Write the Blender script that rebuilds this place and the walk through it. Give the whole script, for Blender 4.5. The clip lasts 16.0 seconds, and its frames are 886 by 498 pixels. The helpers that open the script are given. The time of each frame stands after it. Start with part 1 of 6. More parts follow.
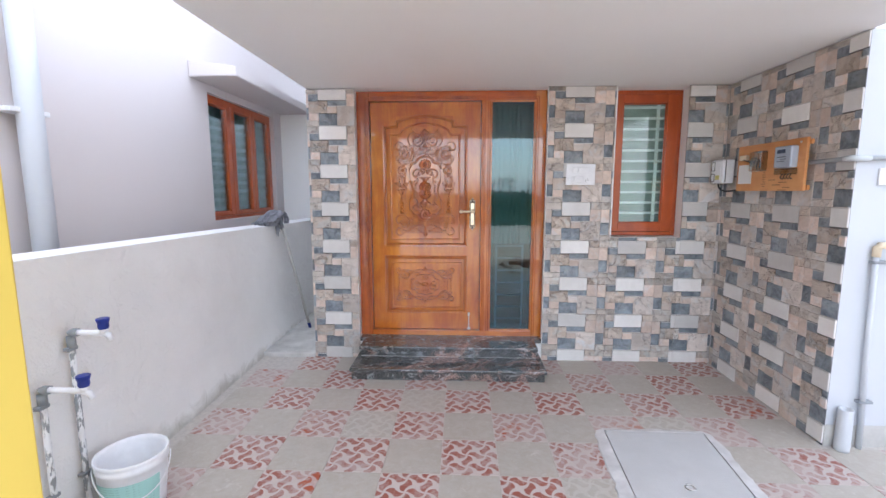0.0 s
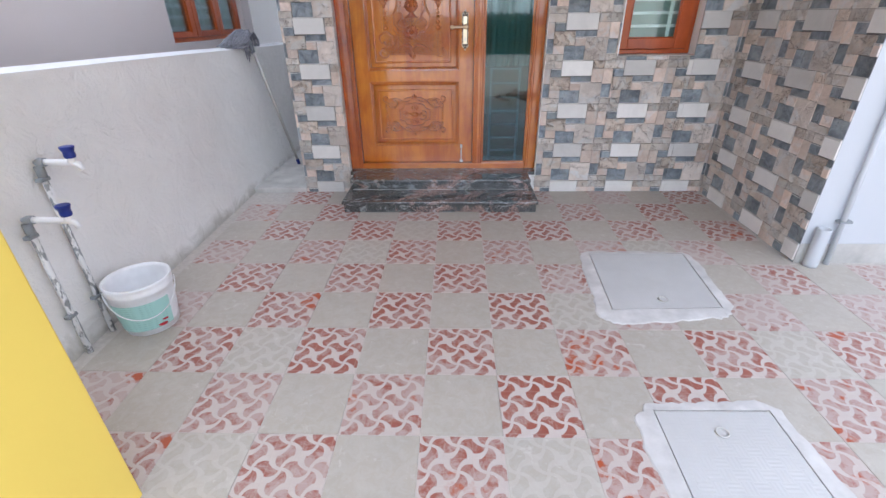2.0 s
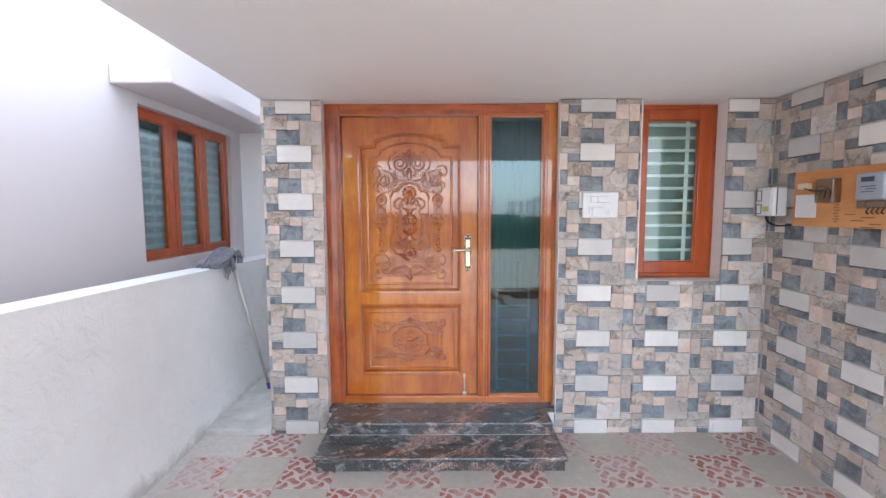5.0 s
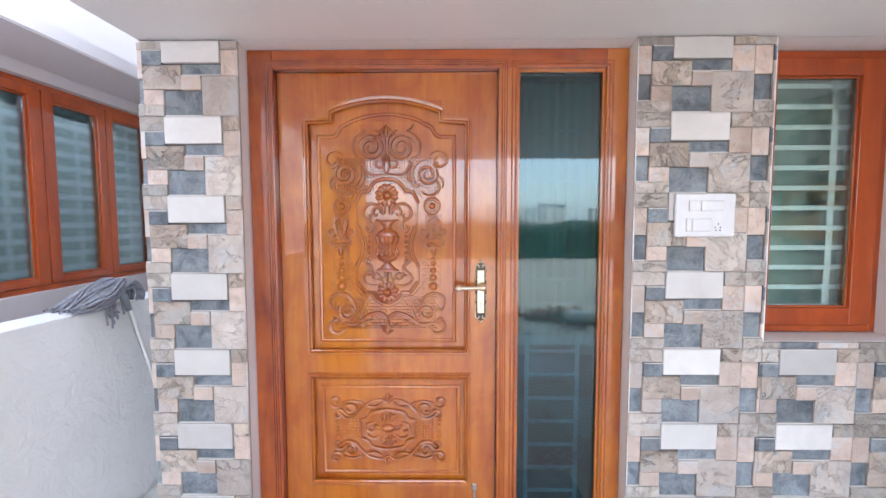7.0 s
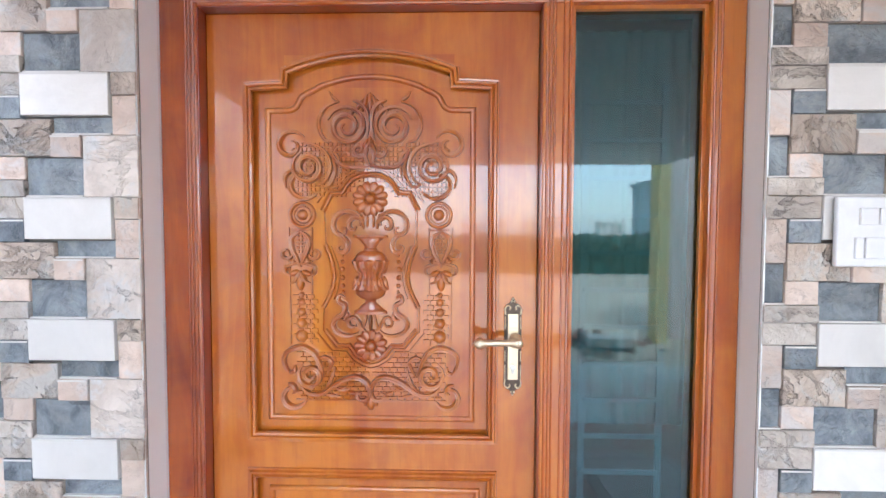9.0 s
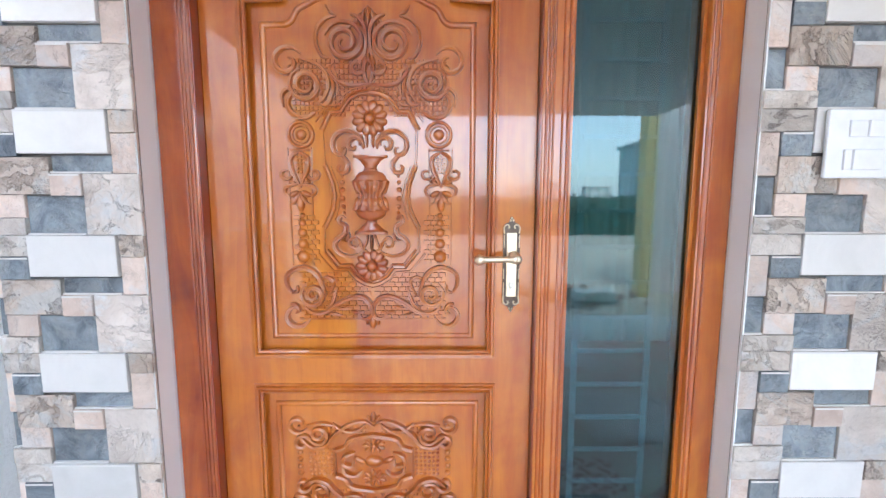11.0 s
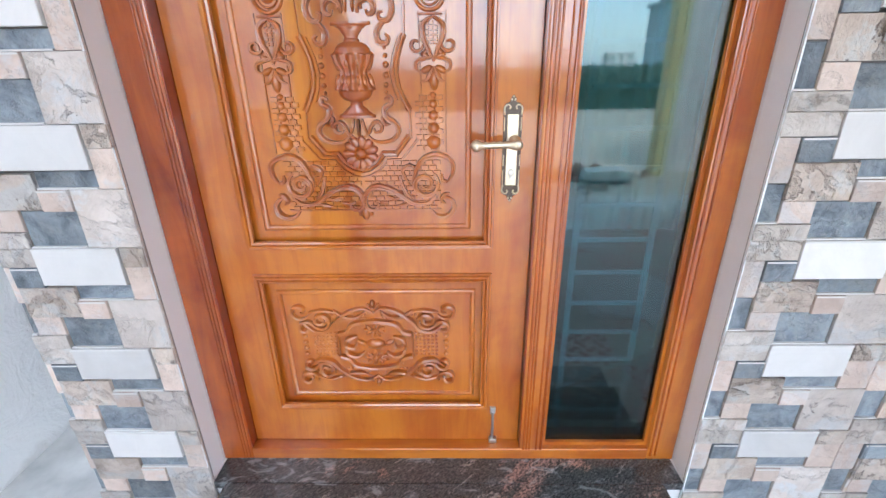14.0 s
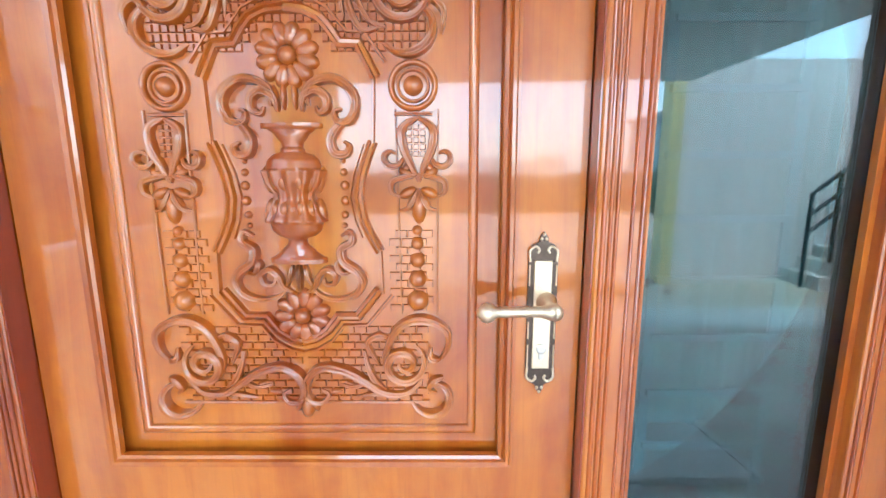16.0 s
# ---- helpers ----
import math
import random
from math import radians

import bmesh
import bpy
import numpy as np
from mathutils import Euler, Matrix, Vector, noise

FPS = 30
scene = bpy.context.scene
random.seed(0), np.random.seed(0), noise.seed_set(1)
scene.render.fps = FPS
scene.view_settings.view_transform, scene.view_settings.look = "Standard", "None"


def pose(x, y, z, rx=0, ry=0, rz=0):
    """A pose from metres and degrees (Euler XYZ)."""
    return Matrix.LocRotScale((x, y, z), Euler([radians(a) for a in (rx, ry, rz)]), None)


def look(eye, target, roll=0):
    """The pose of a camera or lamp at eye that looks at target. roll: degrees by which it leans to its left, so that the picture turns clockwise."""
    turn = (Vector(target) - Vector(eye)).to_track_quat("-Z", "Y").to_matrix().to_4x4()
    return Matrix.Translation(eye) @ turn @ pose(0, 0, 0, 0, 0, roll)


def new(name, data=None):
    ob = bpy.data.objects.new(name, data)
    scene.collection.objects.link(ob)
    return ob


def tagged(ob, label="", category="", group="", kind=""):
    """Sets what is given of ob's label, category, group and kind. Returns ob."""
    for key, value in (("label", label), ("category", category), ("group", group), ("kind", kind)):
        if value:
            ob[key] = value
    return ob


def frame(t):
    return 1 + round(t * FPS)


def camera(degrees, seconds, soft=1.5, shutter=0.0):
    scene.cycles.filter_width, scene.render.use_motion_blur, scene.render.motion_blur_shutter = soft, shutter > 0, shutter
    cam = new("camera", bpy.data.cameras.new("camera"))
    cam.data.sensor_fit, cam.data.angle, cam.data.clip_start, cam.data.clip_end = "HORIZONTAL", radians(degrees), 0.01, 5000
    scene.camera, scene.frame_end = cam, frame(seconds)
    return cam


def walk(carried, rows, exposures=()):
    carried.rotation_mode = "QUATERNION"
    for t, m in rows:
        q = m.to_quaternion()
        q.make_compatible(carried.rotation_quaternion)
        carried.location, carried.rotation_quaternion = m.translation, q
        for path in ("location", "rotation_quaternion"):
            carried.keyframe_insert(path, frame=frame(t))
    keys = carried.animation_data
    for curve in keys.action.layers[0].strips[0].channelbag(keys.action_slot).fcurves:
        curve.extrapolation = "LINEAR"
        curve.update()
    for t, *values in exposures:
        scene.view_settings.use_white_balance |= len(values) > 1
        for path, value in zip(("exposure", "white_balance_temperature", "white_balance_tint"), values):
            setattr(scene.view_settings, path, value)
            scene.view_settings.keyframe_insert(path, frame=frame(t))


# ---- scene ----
cam = camera(90.6, 16.0)
SKY, SUN = 0.15, 0.7
PATH = [
    (0, (0.096, 0.055, 1.403), (0.013, 2.036, 1.142), -0.0),
    (0.5, (0.109, 0.075, 1.344), (0.028, 2.014, 0.86), -0.4),
    (1, (0.117, 0.105, 1.271), (0.046, 1.954, 0.513), -0.7),
    (1.5, (0.124, 0.127, 1.239), (0.062, 1.883, 0.285), -0.7),
    (2, (0.124, 0.114, 1.307), (0.064, 1.88, 0.369), -0.8),
    (2.5, (0.129, 0.086, 1.394), (0.073, 1.948, 0.665), -0.7),
    (3, (0.114, 0.064, 1.426), (0.072, 2.002, 0.934), -0.5),
    (3.5, (0.094, 0.121, 1.441), (0.065, 2.092, 1.106), -0.4),
    (4, (0.038, 0.272, 1.483), (0.034, 2.256, 1.231), -0.1),
    (6.5, (0.009, 1.634, 1.504), (0.012, 3.629, 1.365), -0.2),
    (7, (0.049, 1.902, 1.523), (0.026, 3.898, 1.385), -0.1),
    (7.5, (0.036, 2.196, 1.518), (-0.005, 4.192, 1.391), 0.1),
    (8, (0.03, 2.411, 1.534), (-0.024, 4.408, 1.437), 0.2),
    (10.5, (-0.001, 2.581, 1.497), (-0.015, 4.579, 1.422), 0.1),
    (11, (-0.012, 2.518, 1.407), (-0.003, 4.504, 1.168), 0.1),
    (11.5, (-0.006, 2.505, 1.333), (-0.006, 4.454, 0.884), -0.2),
    (12, (-0.012, 2.486, 1.243), (-0.005, 4.359, 0.541), -0.6),
    (12.5, (-0.004, 2.481, 1.203), (-0.011, 4.262, 0.293), -0.8),
    (13, (-0.006, 2.492, 1.215), (-0.008, 4.22, 0.207), -0.8),
    (13.5, (-0.003, 2.521, 1.296), (-0.001, 4.304, 0.39), -0.7),
    (14, (0.03, 2.594, 1.416), (-0.01, 4.442, 0.651), -0.9),
    (14.5, (0.034, 2.652, 1.461), (-0.024, 4.571, 0.903), -0.7),
    (15, (0.045, 2.775, 1.476), (-0.026, 4.727, 1.050), -0.6),
    (15.5, (0.041, 2.902, 1.463), (-0.009, 4.867, 1.104), -0.4),
    (16, (0.031, 3.061, 1.445), (0.019, 5.030, 1.100), -0.2),
]
EXPO = [(0, 2.58, 6130, 10), (1.5, 2.40, 6130, 10), (3, 2.58, 6130, 10), (4, 2.68, 6130, 10), (6.5, 2.95, 6000, 10), (8, 3.1, 6000, 9), (10.5, 3.18, 5700, 5), (12.5, 3.1, 5750, 6), (14, 3.13, 5750, 5), (16, 3.48, 5650, 2)]
walk(cam, [(t, look(eye, target, roll)) for t, eye, target, roll in PATH], EXPO)

# ---- light and world ----
world = bpy.data.worlds.new("world")
scene.world = world
world.use_nodes = True
_n, _l = world.node_tree.nodes, world.node_tree.links
_sky = _n.new("ShaderNodeTexSky")
_sky.sky_type, _sky.sun_disc = "NISHITA", False
SUN_EL, SUN_AZ = radians(50), radians(359)  # azimuth clockwise from +y
_sky.sun_elevation, _sky.sun_rotation = SUN_EL, SUN_AZ
_sky.air_density, _sky.dust_density, _sky.ozone_density = 1.0, 2.0, 1.0
_n["Background"].inputs["Strength"].default_value = SKY
_haze = _n.new("ShaderNodeMix")  # thin white cloud over the whole sky
_haze.data_type = "RGBA"
_haze.inputs[0].default_value, _haze.inputs[7].default_value = 0.6, (4.6, 4.75, 5.0, 1)
_l.new(_sky.outputs["Color"], _haze.inputs[6])
_l.new(_haze.outputs[2], _n["Background"].inputs["Color"])
sun = new("sun", bpy.data.lights.new("sun", "SUN"))
sun.data.energy, sun.data.angle, sun.data.color = SUN, radians(12), (1.0, 0.95, 0.88)
_d = Vector((math.sin(SUN_AZ) * math.cos(SUN_EL), math.cos(SUN_AZ) * math.cos(SUN_EL), math.sin(SUN_EL)))
sun.matrix_world = look(_d * 30, (0, 0, 0))


# ---- materials ----
class Nodes:
    """A small hand for building one node material."""

    def __init__(self, name):
        self.m = bpy.data.materials.new(name)
        self.m.use_nodes = True
        self.t = self.m.node_tree
        self.b = self.t.nodes["Principled BSDF"]
        self.co = self.t.nodes.new("ShaderNodeTexCoord").outputs["Object"]

    def node(self, kind, **values):
        n = self.t.nodes.new(kind)
        for k, v in values.items():
            n.inputs[k].default_value = v
        return n

    def link(self, a, b):
        self.t.links.new(a, b)

    def mapped(self, scale=(1, 1, 1), rot=(0, 0, 0), spot=False):
        m = self.t.nodes.new("ShaderNodeMapping")
        m.inputs["Scale"].default_value, m.inputs["Rotation"].default_value = scale, rot
        self.link(self.co, m.inputs["Vector"])
        if spot:
            o = self.t.nodes.new("ShaderNodeObjectInfo")
            v = self.math("MULTIPLY", o.outputs["Random"], 37.0)
            c = self.t.nodes.new("ShaderNodeCombineXYZ")
            for i in range(3):
                self.link(v, c.inputs[i])
            self.link(c.outputs[0], m.inputs["Location"])
        return m.outputs["Vector"]

    def noise(self, vec, scale, detail=4.0, rough=0.55, warp=0.0):
        n = self.node("ShaderNodeTexNoise", Scale=scale, Detail=detail, Roughness=rough, Distortion=warp)
        self.link(vec, n.inputs["Vector"])
        return n.outputs["Fac"]

    def ramp(self, fac, stops):
        r = self.t.nodes.new("ShaderNodeValToRGB")
        e = r.color_ramp.elements
        while len(e) < len(stops):
            e.new(0.5)
        for s, (p, c) in zip(e, stops):
            s.position, s.color = p, (*c, 1) if len(c) == 3 else c
        self.link(fac, r.inputs["Fac"])
        return r.outputs["Color"]

    def mix(self, fac, a, b, blend="MIX"):
        x = self.t.nodes.new("ShaderNodeMix")
        x.data_type, x.blend_type = "RGBA", blend
        for sock, val in ((x.inputs[0], fac), (x.inputs[6], a), (x.inputs[7], b)):
            if isinstance(val, (int, float)):
                sock.default_value = val
            elif isinstance(val, tuple):
                sock.default_value = (*val, 1)
            else:
                self.link(val, sock)
        return x.outputs[2]

    def math(self, op, *args):
        n = self.t.nodes.new("ShaderNodeMath")
        n.operation = op
        for i, v in enumerate(args):
            if isinstance(v, (int, float)):
                n.inputs[i].default_value = v
            else:
                self.link(v, n.inputs[i])
        return n.outputs[0]

    def bump(self, height, strength=0.3, distance=0.002, onto=None):
        b = self.node("ShaderNodeBump", Strength=strength, Distance=distance)
        self.link(height, b.inputs["Height"])
        if onto is not None:
            self.link(onto, b.inputs["Normal"])
        self.link(b.outputs[0], self.b.inputs["Normal"])
        return b.outputs[0]

    def done(self, color=None, rough=None, **rest):
        if color is not None:
            if isinstance(color, tuple):
                self.b.inputs["Base Color"].default_value = (*color, 1)
            else:
                self.link(color, self.b.inputs["Base Color"])
        if rough is not None:
            if isinstance(rough, (int, float)):
                self.b.inputs["Roughness"].default_value = rough
            else:
                self.link(rough, self.b.inputs["Roughness"])
        for k, v in rest.items():
            self.b.inputs[k.replace("_", " ")].default_value = v
        return self.m


def paint(name, color, dirt=(0.6, 0.58, 0.55), rough=0.6, amount=0.25, bump=0.25):
    n = Nodes(name)
    v = n.mapped()
    big, fine = n.noise(v, 1.7, 5), n.noise(v, 60, 3)
    c = n.mix(n.math("MULTIPLY", n.ramp(big, [(0.45, (0, 0, 0)), (0.75, (1, 1, 1))]), amount), color, tuple(a * b for a, b in zip(color, dirt)))
    n.bump(n.math("ADD", n.math("MULTIPLY", fine, 0.4), big), bump, 0.004)
    return n.done(c, rough)


def plaster(name):
    """Uneven cement-washed plaster with trowel marks, hairline cracks and a damp, dirty foot."""
    n = Nodes(name)
    v = n.mapped()
    big, mid, fine = n.noise(v, 1.3, 6, 0.6), n.noise(v, 7, 6, 0.6, 0.8), n.noise(v, 70, 3)
    c = n.mix(n.ramp(big, [(0.35, (0, 0, 0)), (0.7, (1, 1, 1))]), (0.88, 0.865, 0.85), (0.79, 0.775, 0.76))
    c = n.mix(n.math("MULTIPLY", n.ramp(mid, [(0.55, (0, 0, 0)), (0.72, (1, 1, 1))]), 0.35), c, (0.82, 0.81, 0.80))
    w = n.node("ShaderNodeTexVoronoi", Scale=2.1)
    w.feature = "DISTANCE_TO_EDGE"
    q = n.node("ShaderNodeVectorMath")
    q.operation = "ADD"
    warp = n.node("ShaderNodeTexNoise", Scale=3.5, Detail=6)
    n.link(v, warp.inputs["Vector"]), n.link(v, q.inputs[0]), n.link(warp.outputs["Color"], q.inputs[1]), n.link(q.outputs[0], w.inputs["Vector"])
    crack = n.math("MULTIPLY", n.ramp(w.outputs["Distance"], [(0.0, (1, 1, 1)), (0.008, (0, 0, 0))]), n.ramp(big, [(0.48, (0, 0, 0)), (0.6, (1, 1, 1))]))
    c = n.mix(n.math("MULTIPLY", crack, 0.12), c, (0.28, 0.27, 0.25))
    s = n.t.nodes.new("ShaderNodeSeparateXYZ")
    n.link(v, s.inputs[0])
    foot = n.ramp(n.math("ADD", s.outputs["Z"], n.math("MULTIPLY", mid, 0.25)), [(0.10, (1, 1, 1)), (0.20, (0, 0, 0))])
    c = n.mix(n.math("MULTIPLY", foot, 0.7), c, (0.36, 0.34, 0.29))
    n.bump(n.math("ADD", n.math("ADD", mid, n.math("MULTIPLY", fine, 0.15)), n.math("MULTIPLY", crack, -0.1)), 0.75, 0.022)
    return n.done(c, 0.75)


def varnished(name, light, dark, coat=0.6, rough=0.3, along=(7, 7, 0.9), bump=0.15, spot=False):
    """Stained wood under clear varnish: cloudy stain, long figure and sparse dark grain lines."""
    n = Nodes(name)
    v = n.mapped(along, spot=spot)
    g = n.noise(v, 2.2, 6, 0.6, 1.2)
    cloud = n.noise(n.mapped(tuple(a * 0.35 for a in along)), 2.0, 4, 0.55, 0.6)
    f = n.noise(n.mapped(tuple(a * 8 if a > 2 else a * 1.5 for a in along)), 4.0, 4, 0.6)
    blotch = n.noise(n.mapped(spot=True), 3.1, 5, 0.6, 0.7)
    both_noise = n.math("ADD", n.math("MULTIPLY", g, 0.28), n.math("ADD", n.math("MULTIPLY", cloud, 0.34), n.math("MULTIPLY", blotch, 0.38)))
    c = n.mix(n.ramp(both_noise, [(0.40, (0, 0, 0)), (0.58, (1, 1, 1))]), dark, light)
    c = n.mix(n.math("MULTIPLY", n.ramp(f, [(0.56, (0, 0, 0)), (0.75, (1, 1, 1))]), 0.16), c, tuple(a * 0.55 for a in dark))
    n.bump(n.math("ADD", n.noise(n.mapped(), 5, 3), n.math("MULTIPLY", f, 0.12)), bump, 0.002)
    return n.done(c, rough, Coat_Weight=coat, Coat_Roughness=0.045, Coat_IOR=1.72, Specular_IOR_Level=0.35)


def stone_piece(name, a, b, patch=None, crack=0.6, rough=0.38, bump=0.35, scale=9.0, wide=0.5):
    """Glazed print of one cut stone; each piece has its own patch of mottling, broken cracks and split relief."""
    n = Nodes(name)
    v = n.mapped(spot=True)
    o = n.t.nodes.new("ShaderNodeObjectInfo")
    g, f = n.noise(v, scale, 7, 0.66, 0.9), n.noise(v, scale * 5, 6, 0.65)
    c = n.mix(n.ramp(g, [(0.38, (0, 0, 0)), (0.62, (1, 1, 1))]), a, b)
    if patch:
        p = n.ramp(n.noise(v, scale * 0.8, 6, 0.7, 1.4), [(0.5, (0, 0, 0)), (0.6, (1, 1, 1))])
        c = n.mix(n.math("MULTIPLY", p, 0.8), c, patch)
    c = n.mix(n.math("MULTIPLY", n.ramp(f, [(0.5, (0, 0, 0)), (0.68, (1, 1, 1))]), wide), c, tuple(x * 0.6 for x in a))
    w = n.noise(v, scale * 0.7, 7, 0.7, 0.5)
    d = n.math("ABSOLUTE", n.math("SUBTRACT", w, 0.5))
    some = n.ramp(n.noise(v, scale * 0.9, 2), [(0.46, (0, 0, 0)), (0.56, (1, 1, 1))])
    line = n.math("MULTIPLY", n.ramp(d, [(0.0, (1, 1, 1)), (0.009, (0, 0, 0))]), some)
    pale = n.math("MULTIPLY", n.ramp(n.math("ABSOLUTE", n.math("SUBTRACT", w, 0.515)), [(0.0, (1, 1, 1)), (0.008, (0, 0, 0))]), some)
    c = n.mix(n.math("MULTIPLY", pale, crack * 0.6), c, (0.74, 0.70, 0.66))
    c = n.mix(n.math("MULTIPLY", line, crack), c, tuple(x * 0.3 for x in a))
    hsv = n.node("ShaderNodeHueSaturation")
    n.link(c, hsv.inputs["Color"])
    n.link(n.math("ADD", n.math("MULTIPLY", o.outputs["Random"], 0.42), 0.76), hsv.inputs["Value"])
    split = n.math("ADD", n.math("MULTIPLY", n.ramp(w, [(0.44, (0, 0, 0)), (0.5, (1, 1, 1))]), 0.5), n.math("ADD", g, n.math("MULTIPLY", f, 0.35)))
    n.bump(n.math("SUBTRACT", split, n.math("MULTIPLY", line, 0.5)), bump, 0.016)
    return n.done(hsv.outputs["Color"], rough)


def floor_tile(name, pinwheel, haze_amount=0.66, haze_from=0.45):
    """Parking tile, matt, with cement haze; a pinwheel relief in red and buff, or plain buff with a faint one."""
    n = Nodes(name)
    v = n.mapped()
    o = n.t.nodes.new("ShaderNodeObjectInfo").outputs["Random"]
    sp = n.mapped(spot=True)
    haze = n.noise(sp, 6, 6, 0.65, 0.5)
    fine = n.noise(v, 90, 3)
    s = n.t.nodes.new("ShaderNodeSeparateXYZ")
    n.link(v, s.inputs[0])
    cell = 0.303 / 3.0
    px = [n.math("SUBTRACT", n.math("FRACT", n.math("ADD", n.math("DIVIDE", s.outputs[i], cell), off)), 0.5) for i, off in ((0, 0.62), (1, 0.38))]
    r = n.math("SQRT", n.math("ADD", n.math("POWER", px[0], 2.0), n.math("POWER", px[1], 2.0)))
    ang = n.math("ARCTAN2", px[1], px[0])
    swirl = n.math("ADD", n.math("MULTIPLY", n.math("SUBTRACT", 0.60, r), 1.3), math.pi / 4)
    arms = n.math("COSINE", n.math("MULTIPLY", n.math("SUBTRACT", ang, swirl), 4.0))
    edge = n.math("MINIMUM", n.math("SUBTRACT", 0.5, n.math("MULTIPLY", n.math("POWER", n.math("SUBTRACT", r, 0.35), 2.0), 4.0)), n.math("SUBTRACT", n.math("MULTIPLY", r, 11.0), 1.85))
    star = n.ramp(n.math("ADD", n.math("MULTIPLY", n.math("SUBTRACT", arms, edge), 1.6), 0.5), [(0.3, (0, 0, 0)), (0.7, (1, 1, 1))])
    groove = n.ramp(n.math("MINIMUM", n.math("SUBTRACT", 0.5, n.math("ABSOLUTE", px[0])), n.math("SUBTRACT", 0.5, n.math("ABSOLUTE", px[1]))), [(0.012, (1, 1, 1)), (0.03, (0, 0, 0))])
    buff = n.mix(haze, (0.36, 0.318, 0.268), (0.45, 0.405, 0.35))
    buff = n.mix(n.math("MULTIPLY", n.ramp(n.noise(sp, 22, 6, 0.7, 0.6), [(0.42, (0, 0, 0)), (0.62, (1, 1, 1))]), 0.4), buff, (0.48, 0.46, 0.42))
    if pinwheel:
        patch = n.noise(sp, 24, 8, 0.78, 1.0)
        red = n.mix(haze, (0.26, 0.065, 0.042), (0.32, 0.115, 0.085))
        pale = n.mix(patch, (0.45, 0.37, 0.335), (0.60, 0.55, 0.52))
        c = n.mix(star, red, pale)
        c = n.mix(n.math("MULTIPLY", groove, 0.2), c, (0.50, 0.42, 0.38))
        dust = n.math("MULTIPLY", n.ramp(n.math("ADD", n.math("ADD", n.math("MULTIPLY", haze, 0.45), n.math("MULTIPLY", patch, 0.55)), n.math("MULTIPLY", n.math("SUBTRACT", o, 0.5), 0.09)), [(haze_from, (0.0, 0.0, 0.0)), (haze_from + 0.11, (1, 1, 1))]), haze_amount)
        c = n.mix(dust, c, (0.46, 0.39, 0.36))
        clean = n.math("MULTIPLY", n.ramp(n.noise(sp, 6, 5, 0.6), [(0.58, (0, 0, 0)), (0.63, (1, 1, 1))]), n.ramp(o, [(0.55, (0, 0, 0)), (0.6, (1, 1, 1))]))
        c = n.mix(n.math("MULTIPLY", clean, n.math("SUBTRACT", 1.0, n.math("MULTIPLY", star, 0.7))), c, (0.36, 0.07, 0.022))
        relief = n.math("SUBTRACT", star, n.math("MULTIPLY", groove, 0.4))
    else:
        c = buff
        ghost = n.math("MULTIPLY", n.ramp(o, [(0.82, (0, 0, 0)), (0.9, (1, 1, 1))]), 0.22)
        c = n.mix(n.math("MULTIPLY", star, ghost), c, (0.64, 0.62, 0.59))
        relief = n.math("MULTIPLY", star, ghost)
        c = n.mix(n.math("MULTIPLY", n.ramp(n.noise(sp, 14, 6, 0.7, 1.0), [(0.6, (0, 0, 0)), (0.72, (1, 1, 1))]), 0.35), c, (0.70, 0.68, 0.66))
    spots = n.ramp(n.noise(sp, 130, 2), [(0.74, (0, 0, 0)), (0.78, (1, 1, 1))])
    c = n.mix(n.math("MULTIPLY", spots, 0.5), c, (0.75, 0.73, 0.71))
    n.bump(n.math("ADD", relief, n.math("MULTIPLY", fine, 0.15)), 0.35, 0.002)
    return n.done(c, n.math("ADD", n.math("MULTIPLY", haze, 0.25), 0.32))


